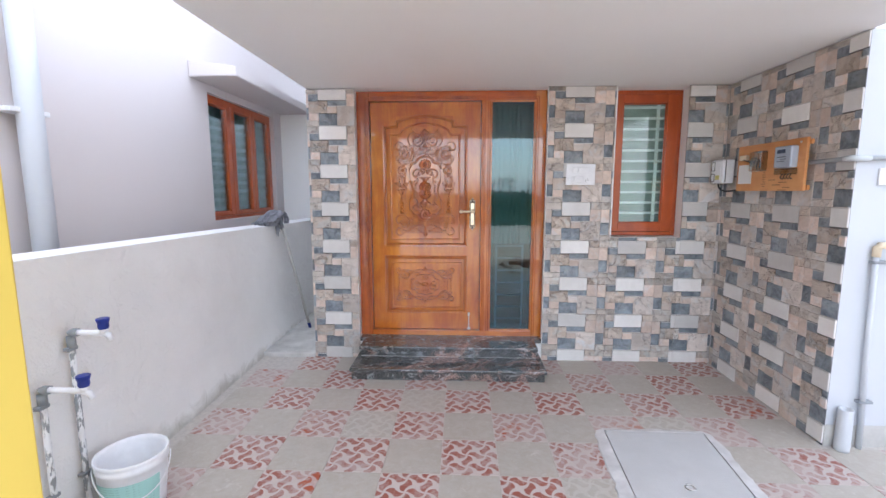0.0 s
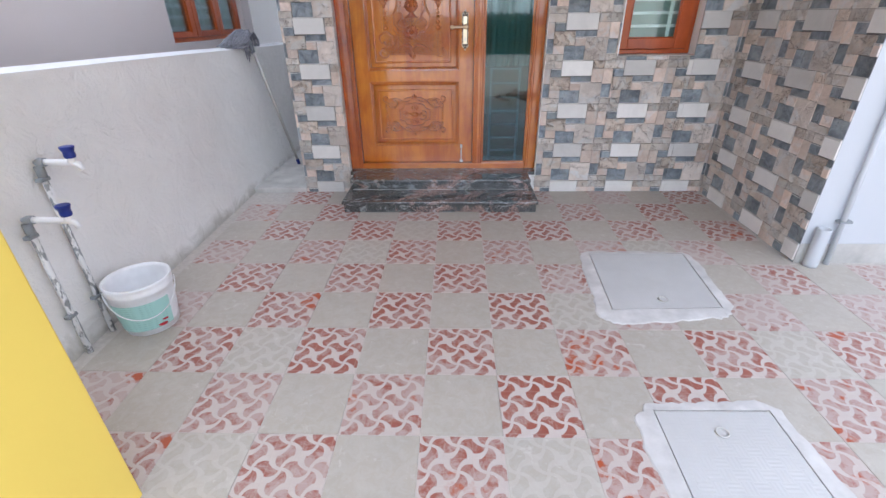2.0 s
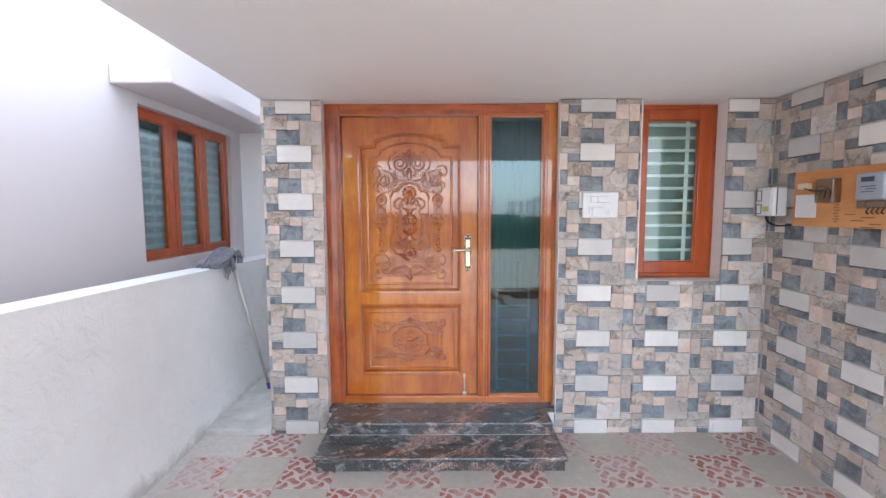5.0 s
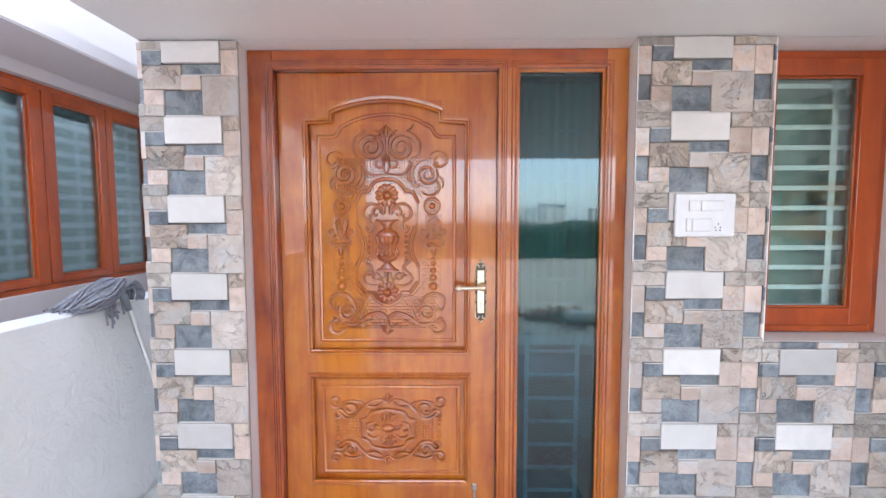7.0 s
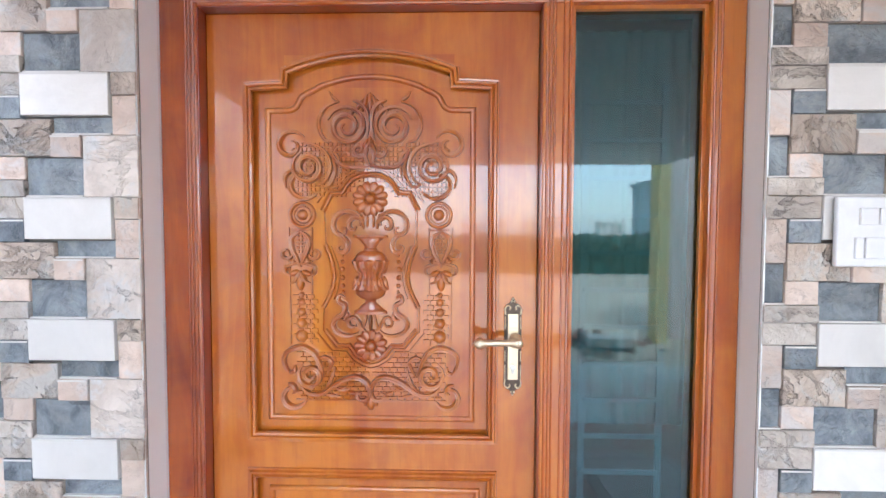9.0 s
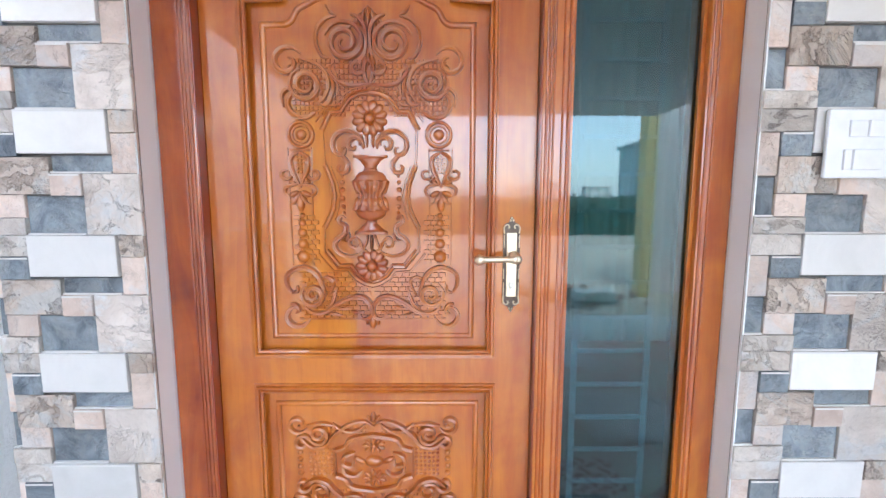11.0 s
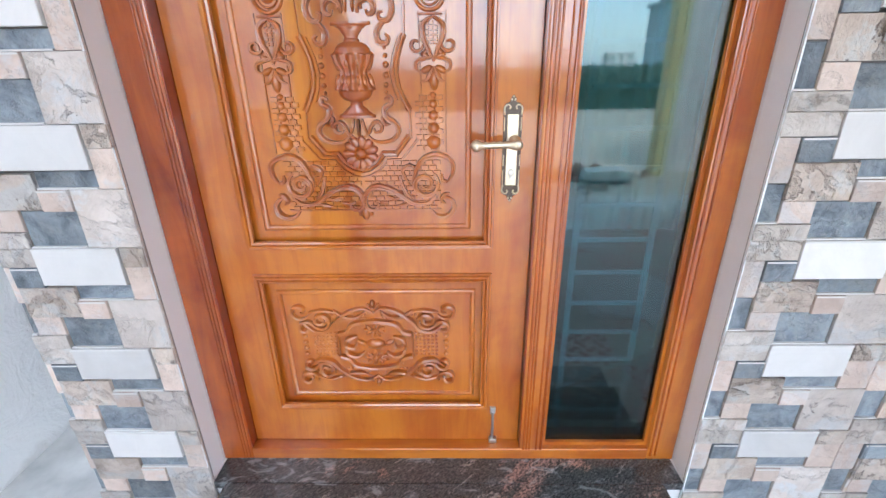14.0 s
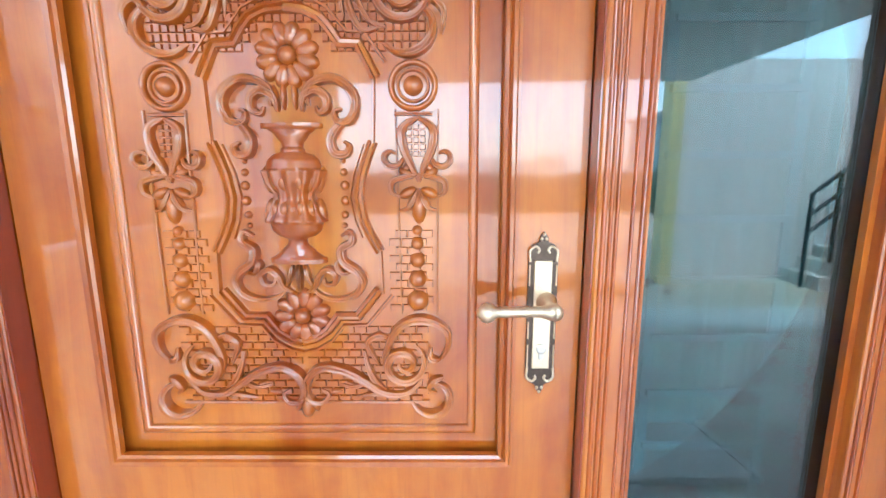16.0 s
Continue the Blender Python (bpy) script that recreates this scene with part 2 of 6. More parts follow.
def granite(name):
    """Polished brown-black stone: pinkish clouds, thin pale diagonal streaks and smears of cement dust."""
    n = Nodes(name)
    turn = n.t.nodes.new("ShaderNodeMapping")
    turn.inputs["Rotation"].default_value = (0, 0, radians(-38))
    n.link(n.co, turn.inputs["Vector"])

    def stretched(scale):
        m = n.t.nodes.new("ShaderNodeMapping")
        m.inputs["Scale"].default_value = scale
        n.link(turn.outputs["Vector"], m.inputs["Vector"])
        return m.outputs["Vector"]

    big, mid = n.noise(stretched((1.0, 2.2, 1.6)), 2.6, 5, 0.62, 0.9), n.noise(stretched((1.3, 6.0, 3.5)), 5.5, 9, 0.72, 0.8)
    fine = n.noise(stretched((1, 2, 2)), 85, 5, 0.75)
    c = n.mix(n.ramp(fine, [(0.42, (0, 0, 0)), (0.70, (1, 1, 1))]), (0.024, 0.028, 0.029), (0.17, 0.165, 0.16))
    cloud = n.math("ADD", big, n.math("MULTIPLY", fine, 0.3))
    pink = n.math("MULTIPLY", n.ramp(cloud, [(0.73, (0, 0, 0)), (0.82, (1, 1, 1))]), n.ramp(fine, [(0.38, (0, 0, 0)), (0.56, (1, 1, 1))]))
    c = n.mix(n.math("MULTIPLY", pink, 0.9), c, (0.46, 0.28, 0.23))
    pale = n.math("MULTIPLY", n.ramp(n.math("ADD", mid, n.math("MULTIPLY", fine, 0.25)), [(0.70, (0, 0, 0)), (0.76, (1, 1, 1))]), n.ramp(big, [(0.40, (0.25, 0.25, 0.25)), (0.56, (1, 1, 1))]))
    c = n.mix(n.math("MULTIPLY", pale, 0.6), c, (0.46, 0.43, 0.41))
    dust = n.ramp(n.noise(n.mapped((1.6, 3, 3)), 4.5, 7, 0.62, 1.6), [(0.54, (0, 0, 0)), (0.66, (1, 1, 1))])
    c = n.mix(n.math("MULTIPLY", dust, 0.32), c, (0.46, 0.50, 0.52))
    return n.done(c, n.math("ADD", 0.10, n.math("MULTIPLY", dust, 0.4)), Specular_IOR_Level=0.8)


def glazing(name, tint, gloss, rough, mirror=(0.85, 0.95, 1.0)):
    """Coated window glass: part mirror, part tinted view through."""
    n = Nodes(name)
    n.t.nodes.remove(n.b)
    g = n.node("ShaderNodeBsdfGlossy", Roughness=rough, Color=(*mirror, 1))
    tr = n.node("ShaderNodeBsdfTransparent", Color=(*tint, 1))
    lw = n.node("ShaderNodeFresnel", IOR=1.5)
    f = n.math("MINIMUM", n.math("ADD", gloss, n.math("MULTIPLY", lw.outputs[0], 0.75)), 1.0)
    m = n.t.nodes.new("ShaderNodeMixShader")
    n.link(f, m.inputs[0]), n.link(tr.outputs[0], m.inputs[1]), n.link(g.outputs[0], m.inputs[2])
    n.link(m.outputs[0], n.t.nodes["Material Output"].inputs["Surface"])
    return n.m


def plain(name, color, rough=0.5, metal=0.0, vary=0.12, bump=0.0, scale=20):
    n = Nodes(name)
    f = n.noise(n.mapped(spot=True), scale, 4)
    c = n.mix(f, tuple(min(1, x * (1 + vary)) for x in color), tuple(x * (1 - vary) for x in color))
    if bump:
        n.bump(f, bump, 0.003)
    return n.done(c, rough, Metallic=metal)


M_WHITE = paint("white_wall_paint", (0.87, 0.855, 0.84), (0.93, 0.92, 0.91), 0.55, 0.4, 0.12)
M_CEIL = paint("ceiling_paint", (0.90, 0.89, 0.875), (0.95, 0.94, 0.92), 0.6, 0.4, 0.15)
M_NEIGH = paint("neighbour_wall_paint", (0.66, 0.605, 0.60), (0.95, 0.93, 0.92), 0.6, 0.4, 0.2)
# White in a cool grey copy: skylight's tint and brightness are set in the colour.
M_BLUEWHITE = paint("skylit_white_paint", (0.56, 0.58, 0.615), (0.9, 0.9, 0.9), 0.55, 0.4, 0.15)
M_YELLOW = paint("yellow_paint", (0.90, 0.66, 0.13), (0.95, 0.95, 0.9), 0.5, 0.3, 0.1)
M_PLASTER = plaster("rough_plaster")
M_CAP = paint("coping_whitewash", (0.80, 0.80, 0.81), (0.9, 0.9, 0.9), 0.7, 0.5, 0.3)
M_DOOR = varnished("varnished_teak", (0.59, 0.182, 0.016), (0.37, 0.068, 0.006), 1.0, 0.3)
M_DOOR_X = varnished("varnished_teak_crossgrain", (0.59, 0.182, 0.016), (0.37, 0.068, 0.006), 1.0, 0.3, (0.9, 7, 7))
M_CARVE = varnished("carved_teak", (0.55, 0.162, 0.015), (0.33, 0.058, 0.006), 1.0, 0.3)
M_FRAME = varnished("frame_teak", (0.50, 0.108, 0.008), (0.22, 0.027, 0.003), 1.0, 0.26)
M_FRAME_X = varnished("frame_teak_crossgrain", (0.48, 0.098, 0.008), (0.22, 0.026, 0.003), 1.0, 0.26, (0.9, 7, 7))
M_WIN = varnished("window_wood", (0.50, 0.090, 0.013), (0.33, 0.050, 0.007), 0.4, 0.35)
M_REBATE = varnished("shaded_rebate_teak", (0.30, 0.030, 0.005), (0.19, 0.014, 0.003), 1.0, 0.28)
M_GLASS = glazing("tinted_glass", (0.40, 0.62, 0.63), 0.08, 0.012, (0.63, 0.67, 0.68))
M_WGLASS = glazing("green_glass", (0.93, 1.0, 0.97), 0.06, 0.06)
M_BAR = plain("painted_bar", (0.33, 0.43, 0.52), 0.5)
M_WBAR = plain("white_painted_bar", (0.90, 0.93, 0.92), 0.5)
M_DARK = plain("unlit_room_dark", (0.13, 0.18, 0.18), 0.9)
M_GREEN = plain("curtain_cloth", (0.32, 0.41, 0.36), 0.9, scale=4, vary=0.4)
M_BRASS = plain("brushed_gold_brass", (0.84, 0.72, 0.53), 0.36, 0.9, 0.12, 0.3, 160)
M_ANTIQUE = plain("antiqued_bronze", (0.10, 0.075, 0.06), 0.35, 0.9, 0.4, 0.3, 120)
M_SILVER = plain("worn_aluminium", (0.62, 0.60, 0.56), 0.35, 0.9, 0.1)
M_PVC = plain("white_plastic", (0.80, 0.80, 0.82), 0.35)
M_BLUE = plain("blue_plastic", (0.012, 0.03, 0.22), 0.3)
M_MORTAR = plain("cement_haze_grout", (0.50, 0.465, 0.43), 0.85, vary=0.25, bump=0.4, scale=35)
M_GROUT = plain("tile_backing", (0.13, 0.12, 0.11), 0.7, vary=0.15)
M_CEMENT = plain("bare_cement", (0.50, 0.485, 0.46), 0.85, vary=0.45, bump=0.6, scale=7)
M_EARTH = plain("dry_earth", (0.47, 0.40, 0.33), 0.95, vary=0.5, bump=0.6, scale=0.7)
M_LEAF = plain("shrub_leaves", (0.045, 0.065, 0.032), 0.7, vary=0.5, scale=3)
M_FAR = plain("far_house_paint", (0.6, 0.6, 0.58), 0.8)
M_IRON = plain("black_iron", (0.02, 0.02, 0.022), 0.4, 0.3)
S_WHITE = stone_piece("ivory_stone", (0.67, 0.645, 0.62), (0.73, 0.705, 0.68), None, 0.0, 0.3, 0.05, 5, 0.06)
S_BLUE = stone_piece("slate_stone", (0.12, 0.14, 0.165), (0.29, 0.33, 0.365), (0.26, 0.28, 0.29), 0.4, 0.42, 0.5, 11, 0.25)
S_PEACH = stone_piece("pink_sandstone", (0.58, 0.45, 0.375), (0.72, 0.59, 0.51), (0.62, 0.58, 0.56), 0.4, 0.36, 0.4, 7, 0.2)
S_CRACK = stone_piece("cracked_sandstone", (0.48, 0.385, 0.315), (0.66, 0.56, 0.475), (0.53, 0.52, 0.50), 0.75, 0.36, 0.9, 8, 0.25)
S_GREY = stone_piece("grey_brown_stone", (0.43, 0.37, 0.32), (0.60, 0.54, 0.485), (0.55, 0.54, 0.525), 0.6, 0.36, 0.8, 9, 0.25)
S_VEIN = stone_piece("veined_stone", (0.55, 0.475, 0.42), (0.70, 0.62, 0.56), (0.60, 0.60, 0.60), 0.7, 0.34, 0.7, 7, 0.2)
M_PIN = floor_tile("pinwheel_tile", True)
M_BUFF = floor_tile("buff_tile", False)
M_PIN_HAZED = floor_tile("pinwheel_tile_under_cement_haze", True, 0.80, 0.38)
M_GRANITE = granite("black_granite")


# ---- building blocks ----
def thing(name, label, category, at=(0, 0, 0), group="", kind=""):
    return_ob = new(name)
    return_ob.location = at
    return_ob.empty_display_size = 0.1
    return tagged(return_ob, label, category, group, kind)


def part(name, bm, material, parent=None, label="", smooth=False):
    me = bpy.data.meshes.new(name)
    bmesh.ops.recalc_face_normals(bm, faces=bm.faces)
    bm.to_mesh(me)
    bm.free()
    me.materials.append(material)
    if smooth:
        me.shade_smooth() if hasattr(me, "shade_smooth") else None
    ob = new(name, me)
    if parent is not None:
        ob.parent = parent
        if parent.parent is None:
            ob.matrix_parent_inverse = Matrix.Translation(-parent.location)
    return tagged(ob, label)


def box(x0, y0, z0, x1, y1, z1, bevel=0.0, bm=None):
    bm = bm or bmesh.new()
    vs = [bm.verts.new((x, y, z)) for x in (x0, x1) for y in (y0, y1) for z in (z0, z1)]
    fs = [bm.faces.new([vs[i] for i in f]) for f in ((0, 1, 3, 2), (4, 6, 7, 5), (0, 4, 5, 1), (2, 3, 7, 6), (0, 2, 6, 4), (1, 5, 7, 3))]
    if bevel:
        es = list({e for f in fs for e in f.edges})
        bmesh.ops.bevel(bm, geom=es, offset=bevel, segments=2, affect="EDGES", profile=0.5)
    return bm


def turned(profile, centre, steps=20, bm=None, squash=1.0, axis="z"):
    """A lathe: profile rows (radius, height) about an upright axis."""
    bm = bm or bmesh.new()
    rings = []
    for r, h in profile:
        ring = []
        for i in range(steps):
            a = 2 * math.pi * i / steps
            u, v = r * math.cos(a), r * math.sin(a) * squash
            p = {"z": (u, v, h), "y": (u, h, v), "x": (h, u, v)}[axis]
            ring.append(bm.verts.new(Vector(centre) + Vector(p)))
        rings.append(ring)
    for a, b in zip(rings, rings[1:]):
        for i in range(steps):
            j = (i + 1) % steps
            bm.faces.new((a[i], a[j], b[j], b[i]))
    for ring in (rings[0], rings[-1]):
        bm.faces.new(ring)
    return bm


def pipe(points, radius, steps=10, bm=None):
    """A round tube through points in space."""
    bm = bm or bmesh.new()
    pts = [Vector(p) for p in points]
    rings = []
    for i, p in enumerate(pts):
        d = (pts[min(i + 1, len(pts) - 1)] - pts[max(i - 1, 0)]).normalized()
        side = d.cross(Vector((0.31, 0.17, 0.93))).normalized()
        up = side.cross(d)
        r = radius[i] if isinstance(radius, (list, tuple)) else radius
        rings.append([bm.verts.new(p + r * (side * math.cos(2 * math.pi * k / steps) + up * math.sin(2 * math.pi * k / steps))) for k in range(steps)])
    for a, b in zip(rings, rings[1:]):
        for k in range(steps):
            bm.faces.new((a[k], a[(k + 1) % steps], b[(k + 1) % steps], b[k]))
    bm.faces.new(rings[0])
    bm.faces.new(rings[-1])
    return bm


def smooth_line(pts, per=5, closed=False):
    pts = [Vector(p) for p in pts]
    out, n = [], len(pts)
    for i in range(n if closed else n - 1):
        if closed:
            a, b, c, d = pts[i - 1], pts[i], pts[(i + 1) % n], pts[(i + 2) % n]
        else:
            a, b, c, d = pts[max(i - 1, 0)], pts[i], pts[i + 1], pts[min(i + 2, n - 1)]
        for k in range(per):
            t = k / per
            out.append(0.5 * ((2 * b) + (c - a) * t + (2 * a - 5 * b + 4 * c - d) * t * t + (3 * b - a - 3 * c + d) * t ** 3))
    if not closed:
        out.append(pts[-1])
    return out


def ridge(line, widths, face_y, rise, bm, closed=False, section=((-1, 0), (-0.85, 0.55), (-0.4, 0.95), (0, 1), (0.4, 0.95), (0.85, 0.55), (1, 0))):
    """A raised moulding along a flat line (x, z) on the plane y = face_y, standing out towards -y."""
    n = len(line)
    rings = []
    for i, p in enumerate(line):
        a, b = (line[i - 1], line[(i + 1) % n]) if closed else (line[max(i - 1, 0)], line[min(i + 1, n - 1)])
        before, after = Vector((p[0] - a[0], p[1] - a[1])), Vector((b[0] - p[0], b[1] - p[1]))
        d = (before.normalized() if before.length > 1e-9 else Vector((0, 0))) + (after.normalized() if after.length > 1e-9 else Vector((0, 0)))
        d = d.normalized() if d.length > 1e-9 else Vector((1, 0))
        if closed or 0 < i < n - 1:
            e = Vector((p[0] - a[0], p[1] - a[1]))
            stretch = 1 / max(0.6, abs(e.normalized().dot(d))) if e.length > 1e-9 else 1
        else:
            stretch = 1
        nrm = Vector((-d[1], d[0])) * stretch
        w = widths if isinstance(widths, (int, float)) else widths[0] + (widths[1] - widths[0]) * math.sin(math.pi * min(1, i / (n - 1)) ** widths[2])
        h = rise * (w / (widths if isinstance(widths, (int, float)) else max(widths[0], widths[1])))
        rings.append([bm.verts.new((p[0] + nrm[0] * s * w, face_y - h * t, p[1] + nrm[1] * s * w)) for s, t in section])
    m = len(section)
    for i in range(n if closed else n - 1):
        a, b = rings[i], rings[(i + 1) % n]
        for k in range(m - 1):
            bm.faces.new((a[k], a[k + 1], b[k + 1], b[k]))
    return bm


def lump(bm, x, z, rx, rz, rise, turn=0.0, face_y=0.0, steps=12, rows=3, crease=0.0):
    """Half an egg lying on the plane y = face_y."""
    c, s = math.cos(turn), math.sin(turn)
    rings = []
    for j in range(rows):
        a = math.pi / 2 * j / rows
        ring = []
        for i in range(steps):
            t = 2 * math.pi * i / steps
            u, v = rx * math.cos(a) * math.cos(t), rz * math.cos(a) * math.sin(t)
            drop = crease * math.exp(-((u / (rx * 0.3)) ** 2)) * math.sin(a)
            ring.append(bm.verts.new((x + u * c - v * s, face_y - rise * math.sin(a) + drop * rise, z + u * s + v * c)))
        rings.append(ring)
    top = bm.verts.new((x, face_y - rise * (1 - crease), z))
    for a, b in zip(rings, rings[1:]):
        for i in range(steps):
            bm.faces.new((a[i], a[(i + 1) % steps], b[(i + 1) % steps], b[i]))
    for i in range(steps):
        bm.faces.new((rings[-1][i], rings[-1][(i + 1) % steps], top))
    return bm


WALL_Y, RIGHT_X = 3.614, 2.135
CEIL_Z = 2.21


def ground_z(y):
    return -0.02 * (WALL_Y - y) if y < WALL_Y else 0.0


# ---- ground, house walls, ceiling ----
bm = bmesh.new()
for k, (x0, x1, y0, y1) in enumerate(((-300, 300, -400, 200),)):
    vs = [bm.verts.new(p) for p in ((x0, y0, -0.13), (x1, y0, -0.13), (x1, y1, -0.13), (x0, y1, -0.13))]
    bm.faces.new(vs)
tagged(part("ground", bm, M_EARTH), "dry pale brown earth around the houses", "ground", kind="structure")

# porch bed under the tiles, sloping to the street
bm = bmesh.new()
vs = [bm.verts.new((x, y, ground_z(y) - d)) for d in (0.0016, 0.3) for x, y in ((-1.6, 0.3), (3.66, 0.3), (3.66, 3.72), (-1.6, 3.72))]
for f in ((0, 1, 2, 3), (7, 6, 5, 4), (0, 4, 5, 1), (1, 5, 6, 2), (2, 6, 7, 3), (3, 7, 4, 0)):
    bm.faces.new([vs[i] for i in f])
floor = tagged(part("floor", bm, M_MORTAR), "cement-hazed checkered porch floor of buff and red pinwheel tiles", "floor", kind="structure")

bm = box(-1.6, 3.6, -0.2, -1.146, 7.0, 0.035, 0.008)
tagged(part("pavement", bm, M_CEMENT), "low rough cement strip in the side passage", "pavement", kind="structure")
bm = box(-3.0, -0.35, -0.2, 5.2, 0.3, -0.075)
tagged(part("pavement", bm, M_CEMENT), "rough grey cement apron before the porch", "pavement", kind="structure")


def wall_with_holes(x0, x1, z0, z1, y0, y1, holes):
    """An upright wall along x with openings (x0, x1, z0, z1)."""
    xs = sorted({x0, x1, *[v for h in holes for v in h[:2]]})
    zs = sorted({z0, z1, *[v for h in holes for v in h[2:]]})
    b = bmesh.new()
    solid = {}
    for i in range(len(xs) - 1):
        for j in range(len(zs) - 1):
            cx, cz = (xs[i] + xs[i + 1]) / 2, (zs[j] + zs[j + 1]) / 2
            solid[i, j] = not any(h[0] < cx < h[1] and h[2] < cz < h[3] for h in holes)
    grid = {}

    def vert(i, j, y):
        if (i, j, y) not in grid:
            grid[i, j, y] = b.verts.new((xs[i], y, zs[j]))
        return grid[i, j, y]

    for (i, j), s in solid.items():
        if not s:
            continue
        b.faces.new([vert(i, j, y0), vert(i + 1, j, y0), vert(i + 1, j + 1, y0), vert(i, j + 1, y0)])
        b.faces.new([vert(i, j, y1), vert(i, j + 1, y1), vert(i + 1, j + 1, y1), vert(i + 1, j, y1)])
        for di, dj, e in ((-1, 0, ((i, j), (i, j + 1))), (1, 0, ((i + 1, j), (i + 1, j + 1))), (0, -1, ((i, j), (i + 1, j))), (0, 1, ((i, j + 1), (i + 1, j + 1)))):
            if not solid.get((i + di, j + dj), False):
                (p, q), (r, s2) = e
                b.faces.new([vert(p, q, y0), vert(r, s2, y0), vert(r, s2, y1), vert(p, q, y1)])
    return b


DX0, DX1, DZ0, DZ1 = -0.768, 0.780, 0.165, 2.206
WX0, WX1, WZ0, WZ1 = 1.302, 1.860, 1.036, 2.206
FACE = WALL_Y + 0.014
bm = wall_with_holes(-1.140, 2.5, -0.2, CEIL_Z - 0.003, FACE, 3.90, ((DX0, DX1, DZ0, DZ1), (WX0, WX1, WZ0, WZ1)))
wall_front = tagged(part("wall_front", bm, M_WHITE), "white front wall faced with cut-stone pattern tiles", "wall", kind="structure")
bm = box(-1.140, 3.903, -0.2, -0.95, 7.0, 3.2)
tagged(part("wall_side", bm, M_WHITE), "white house wall along the side passage", "wall", kind="structure")
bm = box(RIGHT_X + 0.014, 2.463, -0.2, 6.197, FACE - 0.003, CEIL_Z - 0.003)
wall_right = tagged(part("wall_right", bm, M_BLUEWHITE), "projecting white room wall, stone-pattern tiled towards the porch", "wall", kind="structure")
bm = box(RIGHT_X + 0.012, 2.458, -0.12, 3.7, 2.462, 0.10)
tagged(part("skirting_patch", bm, M_CEMENT), "unpainted cement band at the foot of the white wall", "baseboard", kind="structure")
bm = box(2.16, 2.463, CEIL_Z, 6.197, 7.0, 3.2)
tagged(part("wall_upper", bm, M_WHITE), "white upper wall of the house", "wall", kind="structure")
bm = box(-1.150, 0.45, CEIL_Z, 2.158, 7.0, CEIL_Z + 0.13, 0.01)
tagged(part("ceiling", bm, M_CEIL), "off-white painted porch ceiling slab", "ceiling", kind="structure")
bm = box(-1.140, 3.7, CEIL_Z + 0.132, 2.158, 7.0, 3.2)
tagged(part("wall_above", bm, M_WHITE), "white wall above the porch slab", "wall", kind="structure")

# Unseen tall wall, added only to stop sun reaching the passage and porch.
bm = box(-6.0, 7.003, -0.2, 6.197, 7.3, 9.0)
tagged(part("wall_rear", bm, M_WHITE), "tall unseen white wall added to keep the sun out of the passage", "wall", kind="structure")

# room behind the glass, its lack of light painted as a dark colour
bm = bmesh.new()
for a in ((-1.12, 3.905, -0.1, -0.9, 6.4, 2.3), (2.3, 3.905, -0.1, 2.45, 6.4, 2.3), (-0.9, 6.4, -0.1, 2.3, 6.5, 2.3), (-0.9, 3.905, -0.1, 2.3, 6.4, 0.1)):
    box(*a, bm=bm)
tagged(part("wall_inner", bm, M_DARK), "walls and floor of the unlit room, darkness put into their colour", "wall", kind="structure")

# ---- side compound wall and neighbour ----
bm = bmesh.new()
prof = [(-1.5, 1.20), (1.6, 1.137), (3.1, 1.112), (4.5, 1.082), (7.0, 1.06)]
top_in, top_out, bot_in, bot_out = [], [], [], []
for y, z in prof:
    top_in.append(bm.verts.new((-1.602, y, z)))
    top_out.append(bm.verts.new((-1.715, y, z + 0.012)))
    bot_in.append(bm.verts.new((-1.588, y, -0.2)))
    bot_out.append(bm.verts.new((-1.715, y, -0.2)))
for i in range(len(prof) - 1):
    for a, b in ((top_in, top_out), (bot_in, top_in), (top_out, bot_out)):
        bm.faces.new((a[i], a[i + 1], b[i + 1], b[i]))
for i in (0, -1):
    bm.faces.new((top_in[i], top_out[i], bot_out[i], bot_in[i]))
tagged(part("wall_compound", bm, M_PLASTER), "low compound wall of rough grey-white plaster, stained at its foot", "wall", kind="structure")
bm = bmesh.new()
for i in range(len(prof) - 1):
    (ya, za), (yb, zb) = prof[i], prof[i + 1]
    q = [bm.verts.new(p) for p in ((-1.603, ya, za + 0.002), (-1.603, yb, zb + 0.002), (-1.712, yb, zb + 0.016), (-1.712, ya, za + 0.016), (-1.603, ya, za - 0.008), (-1.603, yb, zb - 0.008))]
    bm.faces.new(q[:4])
    bm.faces.new((q[0], q[4], q[5], q[1]))
tagged(part("coping", bm, M_CAP), "whitewashed top of the compound wall", "trim", kind="structure")

NX = -2.05
LW = (3.80, 5.11, 1.145, 2.235)
bm = wall_with_holes(-3.0, 7.0, -0.2, 3.3, -NX, -NX + 0.25, ((LW[0], LW[1], LW[2], LW[3]),))
for v in bm.verts:
    x, y, z = v.co
    v.co = (-y, x, z)
tagged(part("wall_neighbour", bm, M_NEIGH), "pale pinkish-white side wall of the next house", "wall", kind="structure")
# Whiter than the neighbour paint beside it: the brighter passage light is in the colour.
bm = box(NX + 0.002, 5.302, -0.13, -1.72, 6.999, 2.425)
tagged(part("wall_neighbour", bm, M_WHITE), "projecting wall of the next house, passage light put into whiter paint", "wall", kind="structure")
# sunshade over the window, sloped on top
bm = bmesh.new()
vs = [bm.verts.new(p) for y in (3.555, 5.298) for p in ((NX + 0.001, y, 2.296), (-1.668, y, 2.300), (-1.668, y, 2.374), (NX + 0.001, y, 2.425))]
